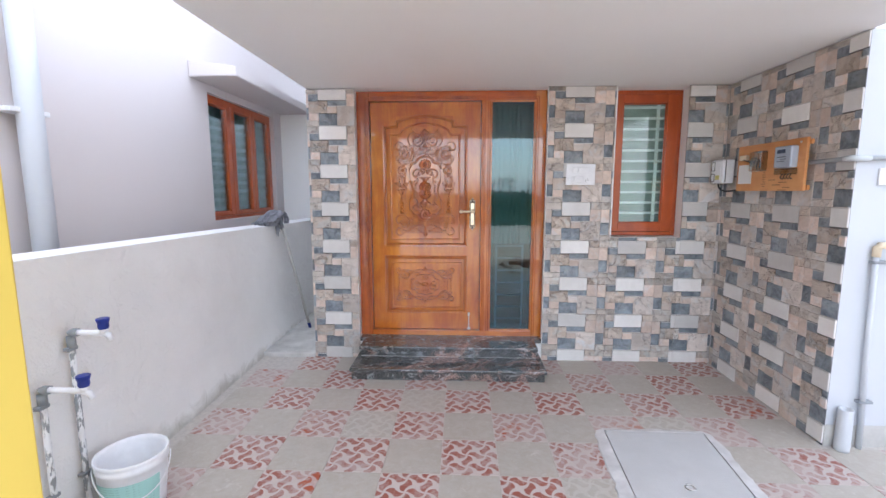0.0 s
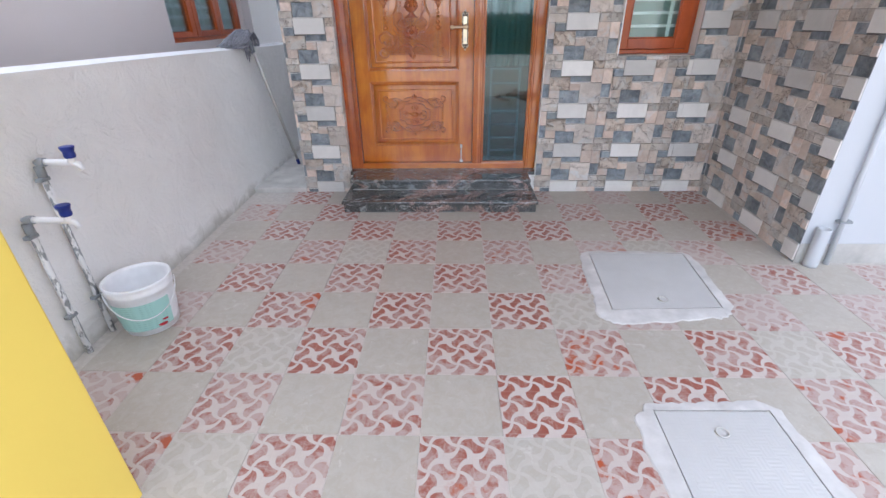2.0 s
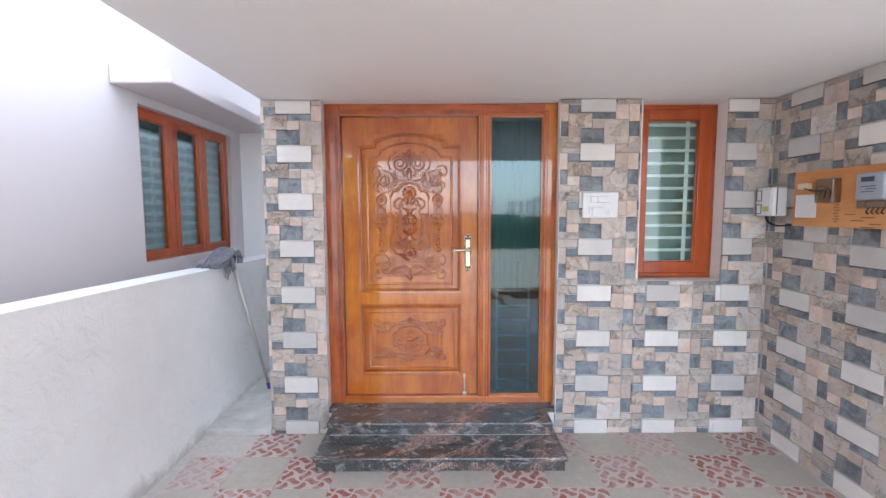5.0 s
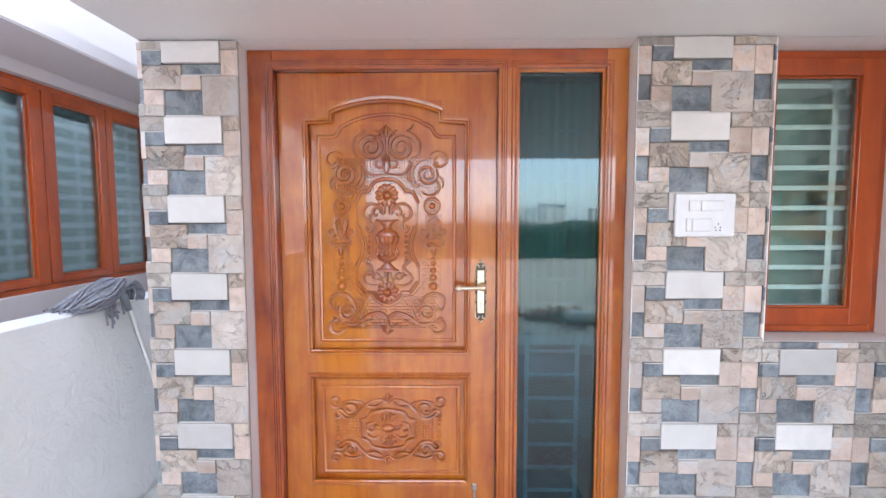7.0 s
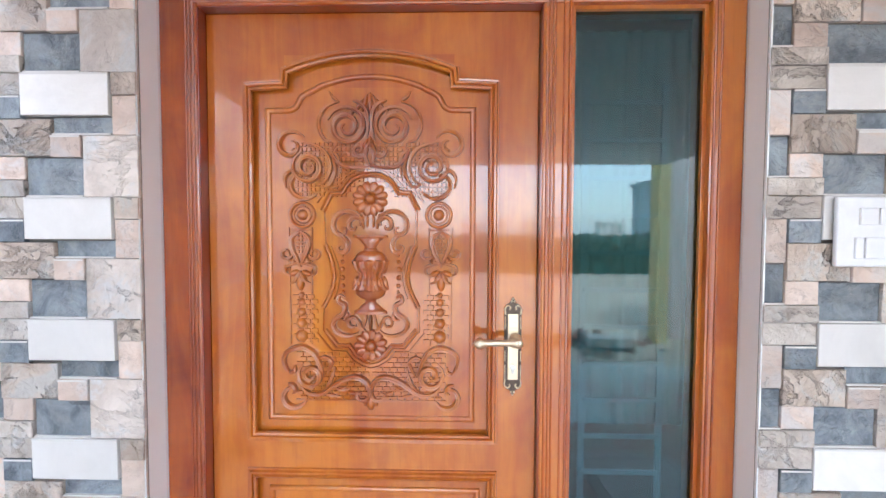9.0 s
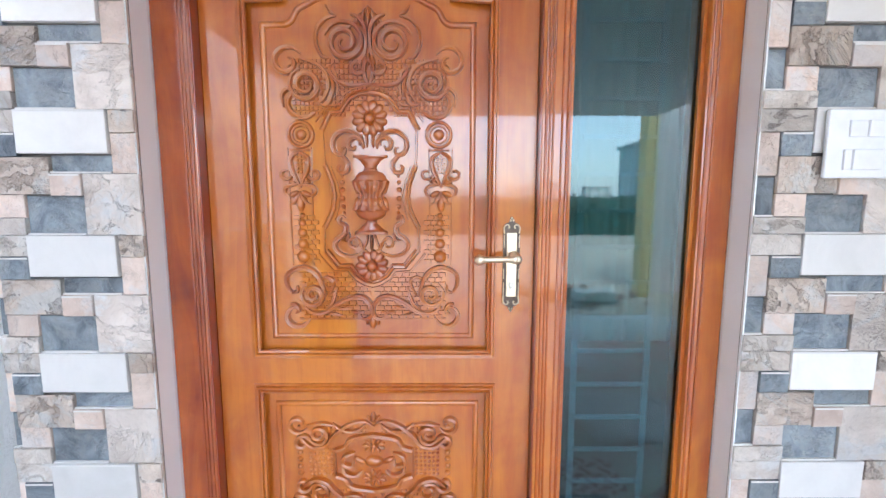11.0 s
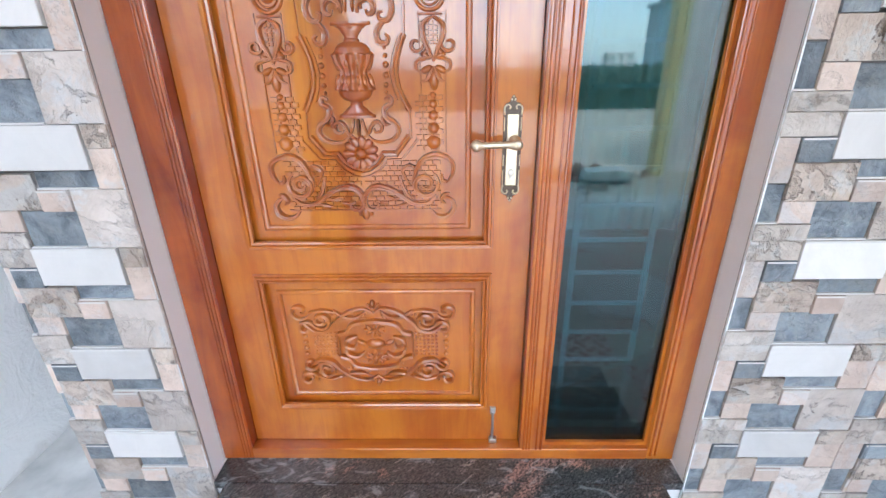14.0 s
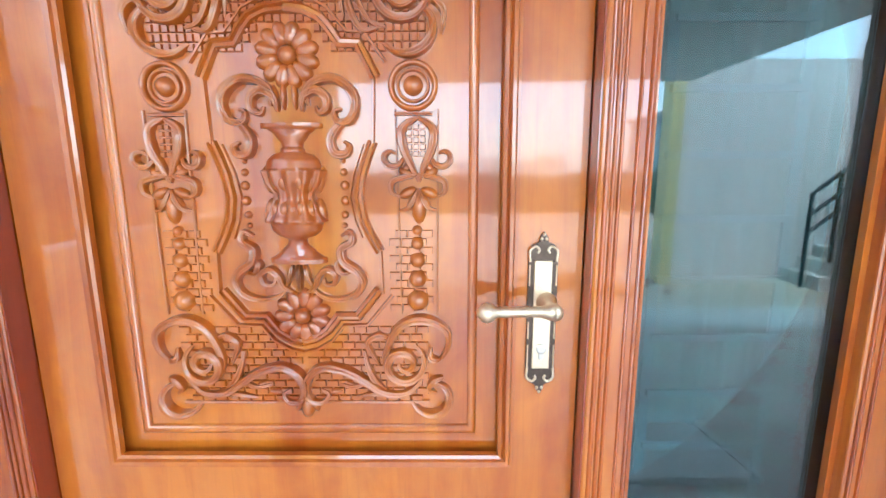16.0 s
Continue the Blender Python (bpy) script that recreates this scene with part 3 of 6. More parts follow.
for f in ((0, 1, 2, 3), (7, 6, 5, 4), (0, 4, 5, 1), (1, 5, 6, 2), (2, 6, 7, 3), (3, 7, 4, 0)):
    bm.faces.new([vs[i] for i in f])
bmesh.ops.bevel(bm, geom=bm.edges[:], offset=0.006, segments=2, affect="EDGES")
tagged(part("sunshade", bm, M_NEIGH), "pale concrete sunshade over the neighbour's window", "sunshade", kind="structure")


# ---- windows ----
def sash_window(name, label, length, z0, z1, panes, bar_pitch, place, side_bar=None, bar_half=0.010):
    """A wooden window lying along x from 0 to length at y = 0; panes: rows (x0, x1, z0, z1)."""
    w = thing(name, label, "window", (0, 0, 0), kind="structure")
    xs = [p[0] for p in panes]
    fr = bmesh.new()
    edge = 0.03
    for a in ((0, z0, edge, z1), (length - edge, z0, length, z1), (edge, z1 - edge, length - edge, z1), (edge, z0, length - edge, z0 + edge)):
        box(a[0], 0.0, a[1], a[2], 0.07, a[3], 0.004, fr)
    members = [part("window_frame", fr, M_WIN, w)]
    for k, (a, b, c, d) in enumerate(panes):
        left = edge + 0.003 if k == 0 else (panes[k - 1][1] + a) / 2 + 0.003
        right = length - edge - 0.003 if k == len(panes) - 1 else (b + panes[k + 1][0]) / 2 - 0.003
        s = bmesh.new()
        for q in ((left, z0 + edge + 0.003, a, z1 - edge - 0.003), (b, z0 + edge + 0.003, right, z1 - edge - 0.003), (a, d, b, z1 - edge - 0.003), (a, z0 + edge + 0.003, b, c)):
            box(q[0], -0.012, q[1], q[2], 0.035, q[3], 0.004, s)
        members.append(part("sash", s, M_WIN, w))
        bead = bmesh.new()
        for q in ((a, c, a + 0.008, d), (b - 0.008, c, b, d), (a + 0.008, d - 0.008, b - 0.008, d), (a + 0.008, c, b - 0.008, c + 0.008)):
            box(q[0], 0.002, q[1], q[2], 0.012, q[3], 0.002, bead)
        members.append(part("glazing_bead", bead, M_WIN, w))
        g = part("pane", box(a + 0.001, 0.013, c + 0.001, b - 0.001, 0.018, d - 0.001), M_WGLASS, w)
        g.visible_shadow = False
        members.append(g)
    z = z0 + 0.1
    while z < z1 - 0.04:
        members.append(part("grill_bar", box(0.05, 0.055, z - bar_half - 0.001, length - 0.03, 0.064, z + bar_half - 0.001, 0.002), M_WBAR, w, "white horizontal bar"))
        z += bar_pitch
    for x in side_bar or ():
        members.append(part("grill_upright", box(x - 0.014, 0.065, z0 + 0.03, x + 0.014, 0.070, z1 - 0.03, 0.002), M_WBAR, w))
    members.append(part("curtain", box(0.0, 0.20, z0 - 0.02, length, 0.21, z1 + 0.02), M_GREEN, w))
    w.matrix_world = place
    return w


fw = WX1 - WX0
sash_window("window_1", "narrow red-brown wooden window with green glass and white bars", fw, WZ0 + 0.004, WZ1 - 0.002, ((0.092, 0.436, 1.145, 2.102),), 0.0855, pose(WX0, 3.757, 0), (0.40,))
WP = ((0.056, 0.350, 1.215, 2.155), (0.495, 0.795, 1.215, 2.155), (0.915, 1.213, 1.215, 2.155))
sash_window("window_2", "red-brown three-leaf wooden window of the next house, all shut", LW[1] - LW[0], LW[2], LW[3], WP, 0.0815, Matrix.Translation((NX - 0.045, LW[0], 0)) @ pose(0, 0, 0, 0, 0, 90), (0.29, 0.73, 1.145), 0.0155)

# ---- main door ----
bm = bmesh.new()
for front, back, wide in ((-0.7575, -0.7685, -0.01), (0.7695, 0.7805, 0.01)):
    ring = [(front, WALL_Y + 0.003), (back, 3.7155), (back + wide, 3.7155), (front + wide * 0.4, WALL_Y + 0.003)]
    lo, hi = [[bm.verts.new((x, y, z)) for x, y in ring] for z in (0.02, 2.2045)]
    bm.faces.new(lo), bm.faces.new(hi)
    for k in range(4):
        bm.faces.new((lo[k], lo[(k + 1) % 4], hi[(k + 1) % 4], hi[k]))
# Wall white lifted and cooled here to make up for the dim, wood-tinted reveal.
part("plaster_lining", bm, paint("lifted_white_paint", (0.93, 0.96, 0.955), (0.98, 0.98, 0.98), 0.35, 0.2, 0.1), wall_front)

door = thing("door_1", "shut carved teak front door with a tall glass sidelight", "door", (0, 3.7, 0.17), kind="structure")
FY, LY = 3.716, 3.757
STEP = ((-1, 0), (-1, 1), (1, 1), (1, 0))


def rail(name, x0, z0, x1, z1, y0, y1, mat, parent, label="", bevel=0.004):
    return part(name, box(x0, y0, z0, x1, y1, z1, bevel), mat, parent, label)


ML, MR, GX0, GX1 = -0.664, 0.256, 0.334, 0.690
TOP, SILL = 2.129, 0.212
rail("door_jamb", DX0 + 0.002, DZ0, ML, DZ1 - 0.002, FY, 3.82, M_FRAME, door)
rail("door_jamb", GX1, DZ0, DX1 - 0.002, DZ1 - 0.002, FY, 3.82, M_DOOR, door)
rail("mullion", MR, SILL, GX0, TOP, FY, 3.82, M_DOOR, door)
rail("head_rail", ML, TOP, GX1, DZ1 - 0.002, FY, 3.82, M_FRAME_X, door)
rail("threshold", ML, DZ0, GX1, SILL, FY, 3.82, M_DOOR_X, door)
bm = bmesh.new()
for off, w in ((0.012, 0.004), (0.022, 0.003), (0.031, 0.003)):
    ridge([(ML - off, DZ0 + 0.01), (ML - off, TOP + off), (MR + off, TOP + off), (MR + off, SILL)], w, FY, 0.004, bm)
    ridge([(GX0 - off * 0.8 + 0.001, SILL), (GX0 - off * 0.8 + 0.001, TOP + off * 0.8), (GX1 + off * 0.8, TOP + off * 0.8), (GX1 + off * 0.8, DZ0 + 0.02)], w, FY, 0.004, bm) if off < 0.02 or off > 0.03 else None
part("frame_moulding", bm, M_FRAME, door, smooth=True)
part("sidelight_bead", wall_with_holes(GX0, GX1, SILL, TOP, 3.735, 3.748, ((GX0 + 0.01, GX1 - 0.01, SILL + 0.012, TOP - 0.01),)), M_DOOR, door)
pane = part("sidelight_pane", box(GX0 + 0.002, 3.75, SILL + 0.002, GX1 - 0.002, 3.756, TOP - 0.002), M_GLASS, door, "dark tinted reflective glass")
pane.visible_shadow = False
for x in (0.398, 0.622):
    part("grill_upright", box(x - 0.009, 3.815, SILL, x + 0.009, 3.822, 1.95), M_BAR, door)
z = 0.30
while z < 1.95:
    part("grill_bar", box(0.398, 3.805, z - 0.006, 0.622, 3.814, z + 0.006), M_BAR, door)
    z += 0.1065

b = bmesh.new()
cols = [[b.verts.new((0.345 + 0.0045 * k, 3.868 + 0.010 * math.sin(k * 0.62) * (0.6 + 0.4 * math.sin(k * 0.17)), z)) for z in (0.95, 2.12)] for k in range(94)]
for p, q in zip(cols, cols[1:]):
    b.faces.new((p[0], q[0], q[1], p[1]))
part("curtain", b, plain("grey_curtain", (0.40, 0.46, 0.49), 0.9, scale=6), door, "grey folded curtain behind the sidelight", True)

LX0, LX1, LZ0, LZ1 = -0.660, 0.252, 0.216, 2.125
CX = -0.211
K = 572.0


def at8(px, pz):
    return CX + (px - 667) / K, 1.577 - (pz - 378) / K


def mirror(line):
    return [(2 * CX - p[0], p[1]) for p in line]


# the leaf: stiles and rails round two sunk panels
PX0, PX1 = -0.548, 0.134
UP0, LP1, LP0 = 0.948, 0.845, 0.365
ARCH_TOP = 2.0135
leaf_holes = ((PX0, PX1, LP0, LP1), (PX0, PX1, UP0, 1.930), (-0.445, 0.023, 1.930, ARCH_TOP))
leaf = part("door_leaf", wall_with_holes(LX0, LX1, LZ0, LZ1, LY, LY + 0.04, leaf_holes), M_DOOR, door, "varnished orange-brown teak door leaf")
leaf_sink = LY + 0.016
# Rebate faces get a darker red teak that holds the shade of the recess.
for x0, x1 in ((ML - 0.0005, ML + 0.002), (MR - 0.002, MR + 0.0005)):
    part("rebate", box(x0, FY + 0.003, LZ0, x1, LY - 0.001, TOP - 0.003), M_REBATE, door, "deep red rebate of the frame, recess shade in its colour")
part("rebate", box(ML + 0.003, FY + 0.003, TOP - 0.002, MR - 0.003, LY - 0.001, TOP + 0.0005), M_REBATE, door, "deep red rebate of the frame, recess shade in its colour")
part("panel_field", box(PX0, leaf_sink, UP0, PX1, LY + 0.03, 1.930), M_DOOR, leaf, "sunk door panel")
part("panel_field", box(-0.445, leaf_sink, 1.930, 0.023, LY + 0.03, ARCH_TOP), M_DOOR, leaf, "sunk head of the door panel")
part("panel_field", box(PX0, leaf_sink, LP0, PX1, LY + 0.03, LP1), M_DOOR, leaf, "sunk door panel")
# the rail above is cut to an arch
bm = bmesh.new()
arch = [(-0.445, at8(0, 152)[1])] + [at8(667 + 134 * s, 152 - 27 * (1 - s * s)) for s in [k / 8 for k in range(-7, 8)]] + [(0.023, at8(0, 152)[1])]
cols = [[bm.verts.new(p) for p in ((x, LY, ARCH_TOP), (x, LY, min(z, ARCH_TOP - 0.0005)), (x, leaf_sink, min(z, ARCH_TOP - 0.0005)))] for x, z in arch]
for a, b in zip(cols, cols[1:]):
    for k in (0, 1):
        bm.faces.new((a[k], a[k + 1], b[k + 1], b[k]))
part("arched_rail", bm, M_DOOR, leaf, "arched lower edge of the top rail")
outline = [(PX0, UP0), (PX0, 1.930), at8(531, 173), at8(533, 152)] + [at8(667 + 134 * s, 152 - 27 * (1 - s * s)) for s in [k / 8 for k in range(-7, 8)]] + [at8(801, 152), at8(803, 173), (PX1, 1.930), (PX1, UP0)]
bm = bmesh.new()
sec_out = ((-1, 0), (-0.9, 0.8), (-0.55, 1), (-0.3, 0.55), (-0.1, 0.95), (0.25, 1.0), (0.5, 0.45), (0.8, 0.5), (1, -0.6))
ridge(outline, 0.015, LY, 0.012, bm, True, sec_out)
ridge([(PX0, LP0), (PX0, LP1), (PX1, LP1), (PX1, LP0)], 0.015, LY, 0.012, bm, True, sec_out)
part("panel_moulding", bm, M_CARVE, leaf, "stepped moulding round the panels")
bm = bmesh.new()
inner = [at8(503, 709), at8(503, 212), at8(538, 212)] + smooth_line([at8(538, 212), at8(549, 206), at8(558, 190), at8(575, 181)], 3)[1:] + [at8(667 + 96 * s, 181 - 22 * (1 - s * s)) for s in [k / 6 for k in range(-5, 6)]]
inner += [(2 * CX - x, z) for x, z in reversed([at8(503, 709), at8(503, 212), at8(538, 212)] + smooth_line([at8(538, 212), at8(549, 206), at8(558, 190), at8(575, 181)], 3)[1:])]
inner = [(p[0], p[1]) for p in inner]
PF = leaf_sink
ridge(inner, 0.008, PF, 0.009, bm, True)
part("panel_bead", bm, M_DOOR, leaf, "raised rounded bead", True)
bm = bmesh.new()
ridge([(-0.498, 0.405), (-0.498, 0.79), (0.092, 0.79), (0.092, 0.405)], 0.008, PF, 0.008, bm, True)
part("panel_bead", bm, M_DOOR, leaf, "raised rounded bead", True)


# carving, drawn on the left half and mirrored
GROOVED = ((-1, 0), (-0.92, 0.75), (-0.7, 1), (-0.25, 0.6), (0.3, 0.62), (0.7, 1), (0.92, 0.75), (1, 0))


def both(bm, pts, w, rise, per=5):
    rise *= 1.6
    line = [(p[0], p[1]) for p in smooth_line([at8(*q) for q in pts], per)]
    ridge(line, w, PF, rise, bm, False, GROOVED)
    ridge(mirror(line), w, PF, rise, bm, False, GROOVED)


def curl(cx, cy, r0, r1, start, turns):
    """Points of a spiral: from radius r0 at angle start (degrees) inwards to r1."""
    n = max(6, int(abs(turns) * 14))
    return [(cx + (r0 + (r1 - r0) * k / n) * math.cos(radians(start) + 2 * math.pi * turns * k / n), cy + (r0 + (r1 - r0) * k / n) * math.sin(radians(start) + 2 * math.pi * turns * k / n)) for k in range(n + 1)]


def carving(name, strokes, label="", lumps=()):
    b = bmesh.new()
    for pts, w, rise in strokes:
        both(b, pts, w, rise, 3 if len(pts) > 12 else 5)
    for x, y, rx, ry, rise, turn in lumps:
        wx, wz = at8(x, y)
        lump(b, wx, wz, rx / K, ry / K, rise, radians(-turn), PF)
        if abs(x - 667) > 0.5:
            lump(b, 2 * CX - wx, wz, rx / K, ry / K, rise, radians(turn), PF)
    return part(name, b, M_CARVE, leaf, label, True)


W1, W2, W3 = (0.0025, 0.0075, 0.8), (0.002, 0.0055, 0.8), (0.0015, 0.004, 0.8)
carving("crown_scroll", [
    (curl(630, 238, 33, 6, 200, 2.1), W1, 0.014),
    ([(606, 262), (594, 258), (586, 240), (588, 220), (600, 205), (618, 198)], W2, 0.011),
    ([(618, 198), (608, 192), (602, 182)], W3, 0.009),
    ([(636, 206), (640, 214), (632, 220), (622, 214)], W3, 0.009),
    ([(667, 300), (640, 303), (620, 298), (606, 280), (612, 268)], W2, 0.011),
    (curl(650, 275, 14, 4, 300, 1.2), W2, 0.010),
    ([(640, 196), (652, 202), (662, 215), (664, 240), (660, 262)], W2, 0.011),
    ([(667, 262), (660, 275), (662, 292), (667, 300)], W2, 0.010),
], "carved scrolls of the crest", [(667, 200, 4, 18, 0.012, 0), (659, 200, 3.5, 15, 0.010, 18), (651, 203, 3.5, 13, 0.009, 36), (667, 262, 3, 10, 0.010, 0), (660, 264, 3, 8, 0.009, 25)])
carving("ear_scroll", [
    (curl(540, 268, 25, 8, 330, -1.15), W1, 0.013),
    (curl(568, 302, 27, 5, 250, -2.0), W1, 0.014),
    ([(557, 262), (585, 270), (600, 285), (604, 305), (594, 325), (580, 330)], W2, 0.011),
    (curl(558, 326, 30, 12, 35, 0.62), W1, 0.013),
    ([(532, 336), (530, 318), (540, 308), (548, 314), (546, 322)], W2, 0.011),
    ([(606, 285), (612, 305), (606, 325), (598, 333), (586, 330)], W2, 0.011),
    ([(600, 275), (614, 282), (618, 300), (616, 322)], W3, 0.009),
], "carved side scrolls", [(546, 276, 6, 5, 0.012, 0), (553, 316, 5, 4, 0.010, 0)])
b = bmesh.new()
for cx in (557, 777):
    x, z = at8(cx, 378)
    for rr, w, h in ((19.5, 0.005, 0.010), (13.5, 0.0028, 0.007)):
        ridge([(x + rr / K * math.cos(a * math.pi / 12), z + rr / K * math.sin(a * math.pi / 12)) for a in range(24)], w, PF, h, b, True)
    lump(b, x, z, 9 / K, 9 / K, 0.014, 0, PF)
part("roundel", b, M_CARVE, leaf, "carved roundels with a ball", True)
carving("side_spray", [
    ([(540, 402), (574, 402)], 0.003, 0.006),
    ([(553, 405), (540, 415), (541, 432), (548, 448), (553, 462)], W1, 0.011),
    ([(553, 405), (567, 415), (566, 432), (559, 448), (553, 462)], W1, 0.011),
    ([(535, 398), (537, 588)], 0.0018, 0.004),
    ([(573, 398), (571, 588)], 0.0018, 0.004),
    (curl(531, 440, 10, 4, 0, 0.9), W2, 0.011),
    (curl(577, 440, 10, 4, 180, -0.9), W2, 0.011),
    ([(553, 455), (540, 458), (530, 462), (530, 472), (540, 476)], W2, 0.011),
    ([(553, 455), (566, 458), (577, 462), (577, 472), (567, 476)], W2, 0.011),
    ([(553, 468), (545, 485), (536, 488)], W3, 0.009),
    ([(553, 468), (562, 485), (571, 488)], W3, 0.009),
], "carved hanging leaf spray", [(553, 486, 7, 15, 0.014, 0), (542, 454, 8, 5, 0.012, 30), (564, 454, 8, 5, 0.012, -30), (543, 472, 9, 5, 0.012, -25), (563, 472, 9, 5, 0.012, 25), (547, 480, 4, 9, 0.010, 25), (559, 480, 4, 9, 0.010, -25), (543, 450, 4, 8, 0.010, 30), (564, 450, 4, 8, 0.010, -30)])
carving("bead_string", [], "carved bead drops", [(555, 507, 5, 5, 0.012, 0), (555, 519, 6.5, 6.5, 0.014, 0), (555, 535, 7.8, 7.8, 0.016, 0), (555, 553, 9, 9, 0.018, 0), (555, 574, 11, 11, 0.020, 0)])
carving("small_bead_string", [], "carved bead drops beside the urn", [(622, 443, 2.6, 2.6, 0.006, 0), (621.5, 453, 3.6, 3.6, 0.008, 0), (621, 465, 4.4, 4.4, 0.009, 0), (621, 479, 4.6, 4.6, 0.009, 0), (622, 492, 3.8, 3.8, 0.008, 0), (622.5, 502, 2.8, 2.8, 0.007, 0)])
b = bmesh.new()
wide_band, thin_band = ((-1, 0), (-0.9, 0.7), (-0.3, 1), (-0.1, 0.45), (0.5, 0.5), (0.7, 0.8), (1, 0)), ((-1, 0), (-0.5, 1), (0.5, 1), (1, 0))
for pts, w, h in (([(667, 313), (650, 315), (637, 321), (629, 330), (621, 342), (604, 343), (590, 371)], 0.0085, 0.012), ([(667, 303), (646, 306), (630, 314), (621, 325), (614, 333), (599, 334), (581, 358)], 0.003, 0.007),
                  ([(592, 371), (594, 428)], 0.0035, 0.008), ([(594, 426), (600, 441), (605, 456), (608, 476), (605, 496), (599, 510), (590, 527)], 0.008, 0.011), ([(603, 428), (613, 455), (617, 476), (613, 498), (607, 514)], 0.0025, 0.006),
                  ([(590, 525), (589, 568)], 0.0035, 0.008), ([(592, 564), (613, 590.5), (632, 590.5), (643, 605), (655, 613), (667, 616)], 0.0085, 0.012), ([(579, 569), (604, 599), (627, 600), (639, 615), (654, 624), (667, 627)], 0.003, 0.007)):
    line = [at8(*q) for q in pts]
    ridge(line, w, PF, h, b, False, wide_band if w > 0.005 else thin_band)
    ridge(mirror(line), w, PF, h, b, False, wide_band if w > 0.005 else thin_band)
part("cartouche", b, M_CARVE, leaf, "carved stepped border round the urn", False)


def flower(cx, cy, r, n, name="flower"):
    x, z = at8(cx, cy)
    b = bmesh.new()
    for k in range(n):
        a = 2 * math.pi * (k + 0.5) / n
        rr = r * 0.63 / K
        lump(b, x + rr * math.cos(a), z + rr * math.sin(a), r * 0.38 / K, r * 0.26 / K, 0.012, a, PF, 10, 3, 0.35)
    lump(b, x, z, r * 0.30 / K, r * 0.30 / K, 0.014, 0, PF)
    return part(name, b, M_CARVE, leaf, "carved rosette with a domed centre", True)


flower(667, 352, 29, 12)
flower(667, 590, 28, 11)
# urn in half relief
rows = [(410, 28, 0.012), (414.3, 28, 0.012), (414.8, 22, 0.010), (420.4, 15, 0.011), (428, 10, 0.010), (431.5, 9.5, 0.010), (432, 11, 0.012), (434.5, 11, 0.012), (435, 10, 0.012), (437.5, 19, 0.015), (443, 24, 0.018), (450.7, 26.5, 0.019), (451.2, 31, 0.021), (461, 28, 0.019), (473.5, 20, 0.014), (476, 20, 0.014), (486, 24, 0.017), (498, 30, 0.021), (499.5, 25, 0.018), (506.5, 23, 0.016), (511.5, 17, 0.014), (514, 9, 0.011), (518, 9, 0.010), (526.7, 17, 0.011), (531.7, 24, 0.012), (532.7, 27, 0.013), (537.3, 27, 0.013)]
b = bmesh.new()
fine_rows = []
for (za, ha, ra), (zb, hb, rb) in zip(rows, rows[1:]):
    m = max(1, round((zb - za) / 2))
    for k in range(m):
        t = k / m
        e = t * t * (3 - 2 * t) if abs(hb - ha) > 3 else t
        fine_rows.append((za + (zb - za) * t, ha + (hb - ha) * e, ra + (rb - ra) * e))
fine_rows.append(rows[-1])
prev = None
for pz, half, rise in fine_rows:
    ring = []
    flute = 0.0 if pz < 451 or pz > 498.5 else 1.0
    for k in range(61):
        s = -1 + k / 30
        x, z = at8(667 + s * half, pz)
        bulge = math.sqrt(max(0, 1 - s * s)) * rise * 1.5 + flute * 0.0034 * math.cos(math.asin(s) * 12.0)
        ring.append(b.verts.new((x, PF - max(0.0, bulge), z)))
    if prev:
        for k in range(60):
            b.faces.new((prev[k], prev[k + 1], ring[k + 1], ring[k]))
    prev = ring
part("urn", b, M_CARVE, leaf, "carved fluted urn", True)
b = bmesh.new()
for k in range(-3, 4):
    s = k / 3
    for cy, ry, lean in ((462, 13, 12), (486, 12, -12)):
        x, z = at8(667 + s * 24, cy + 2 * abs(s) * (1 if lean > 0 else -1) * -1)
        lump(b, x, z, (6.2 - 1.6 * abs(s)) / K, ry / K, 0.031 * math.sqrt(max(0.12, 1 - (s * 0.93) ** 2)), radians(-lean * s), PF, 12, 3, 0.12)
part("urn_petal", b, M_CARVE, leaf, "carved petals closing round the urn", True)
carving("urn_scroll", [
    ([(650, 395), (651, 382), (640, 374), (624, 373), (611, 383), (608, 396), (614, 408), (625, 408), (627, 400), (621, 398)], W1, 0.013),
    ([(612, 404), (624, 413), (631, 424), (628, 436), (618, 437), (615, 430), (620, 426)], W1, 0.012),
    ([(656, 400), (654, 388), (643, 382), (634, 388), (634, 398), (641, 401), (644, 395)], W1, 0.012),
    ([(626, 512), (618, 508), (616, 517), (626, 524), (624, 536), (612, 545), (607, 556), (614, 568), (630, 573), (646, 570), (656, 560)], W1, 0.013),
    ([(622, 533), (630, 538), (626, 547), (618, 546)], W2, 0.011),
    ([(660, 566), (652, 560), (648, 550), (640, 543), (632, 548), (634, 557), (642, 558), (644, 552)], W2, 0.012),
    ([(661, 538), (658, 552), (652, 564)], W3, 0.009),
    ([(667, 538), (667, 566)], W2, 0.010),
], "carved S-scroll handles of the urn", [(655, 388, 3, 12, 0.010, -10), (662, 386, 3, 13, 0.011, 0)])
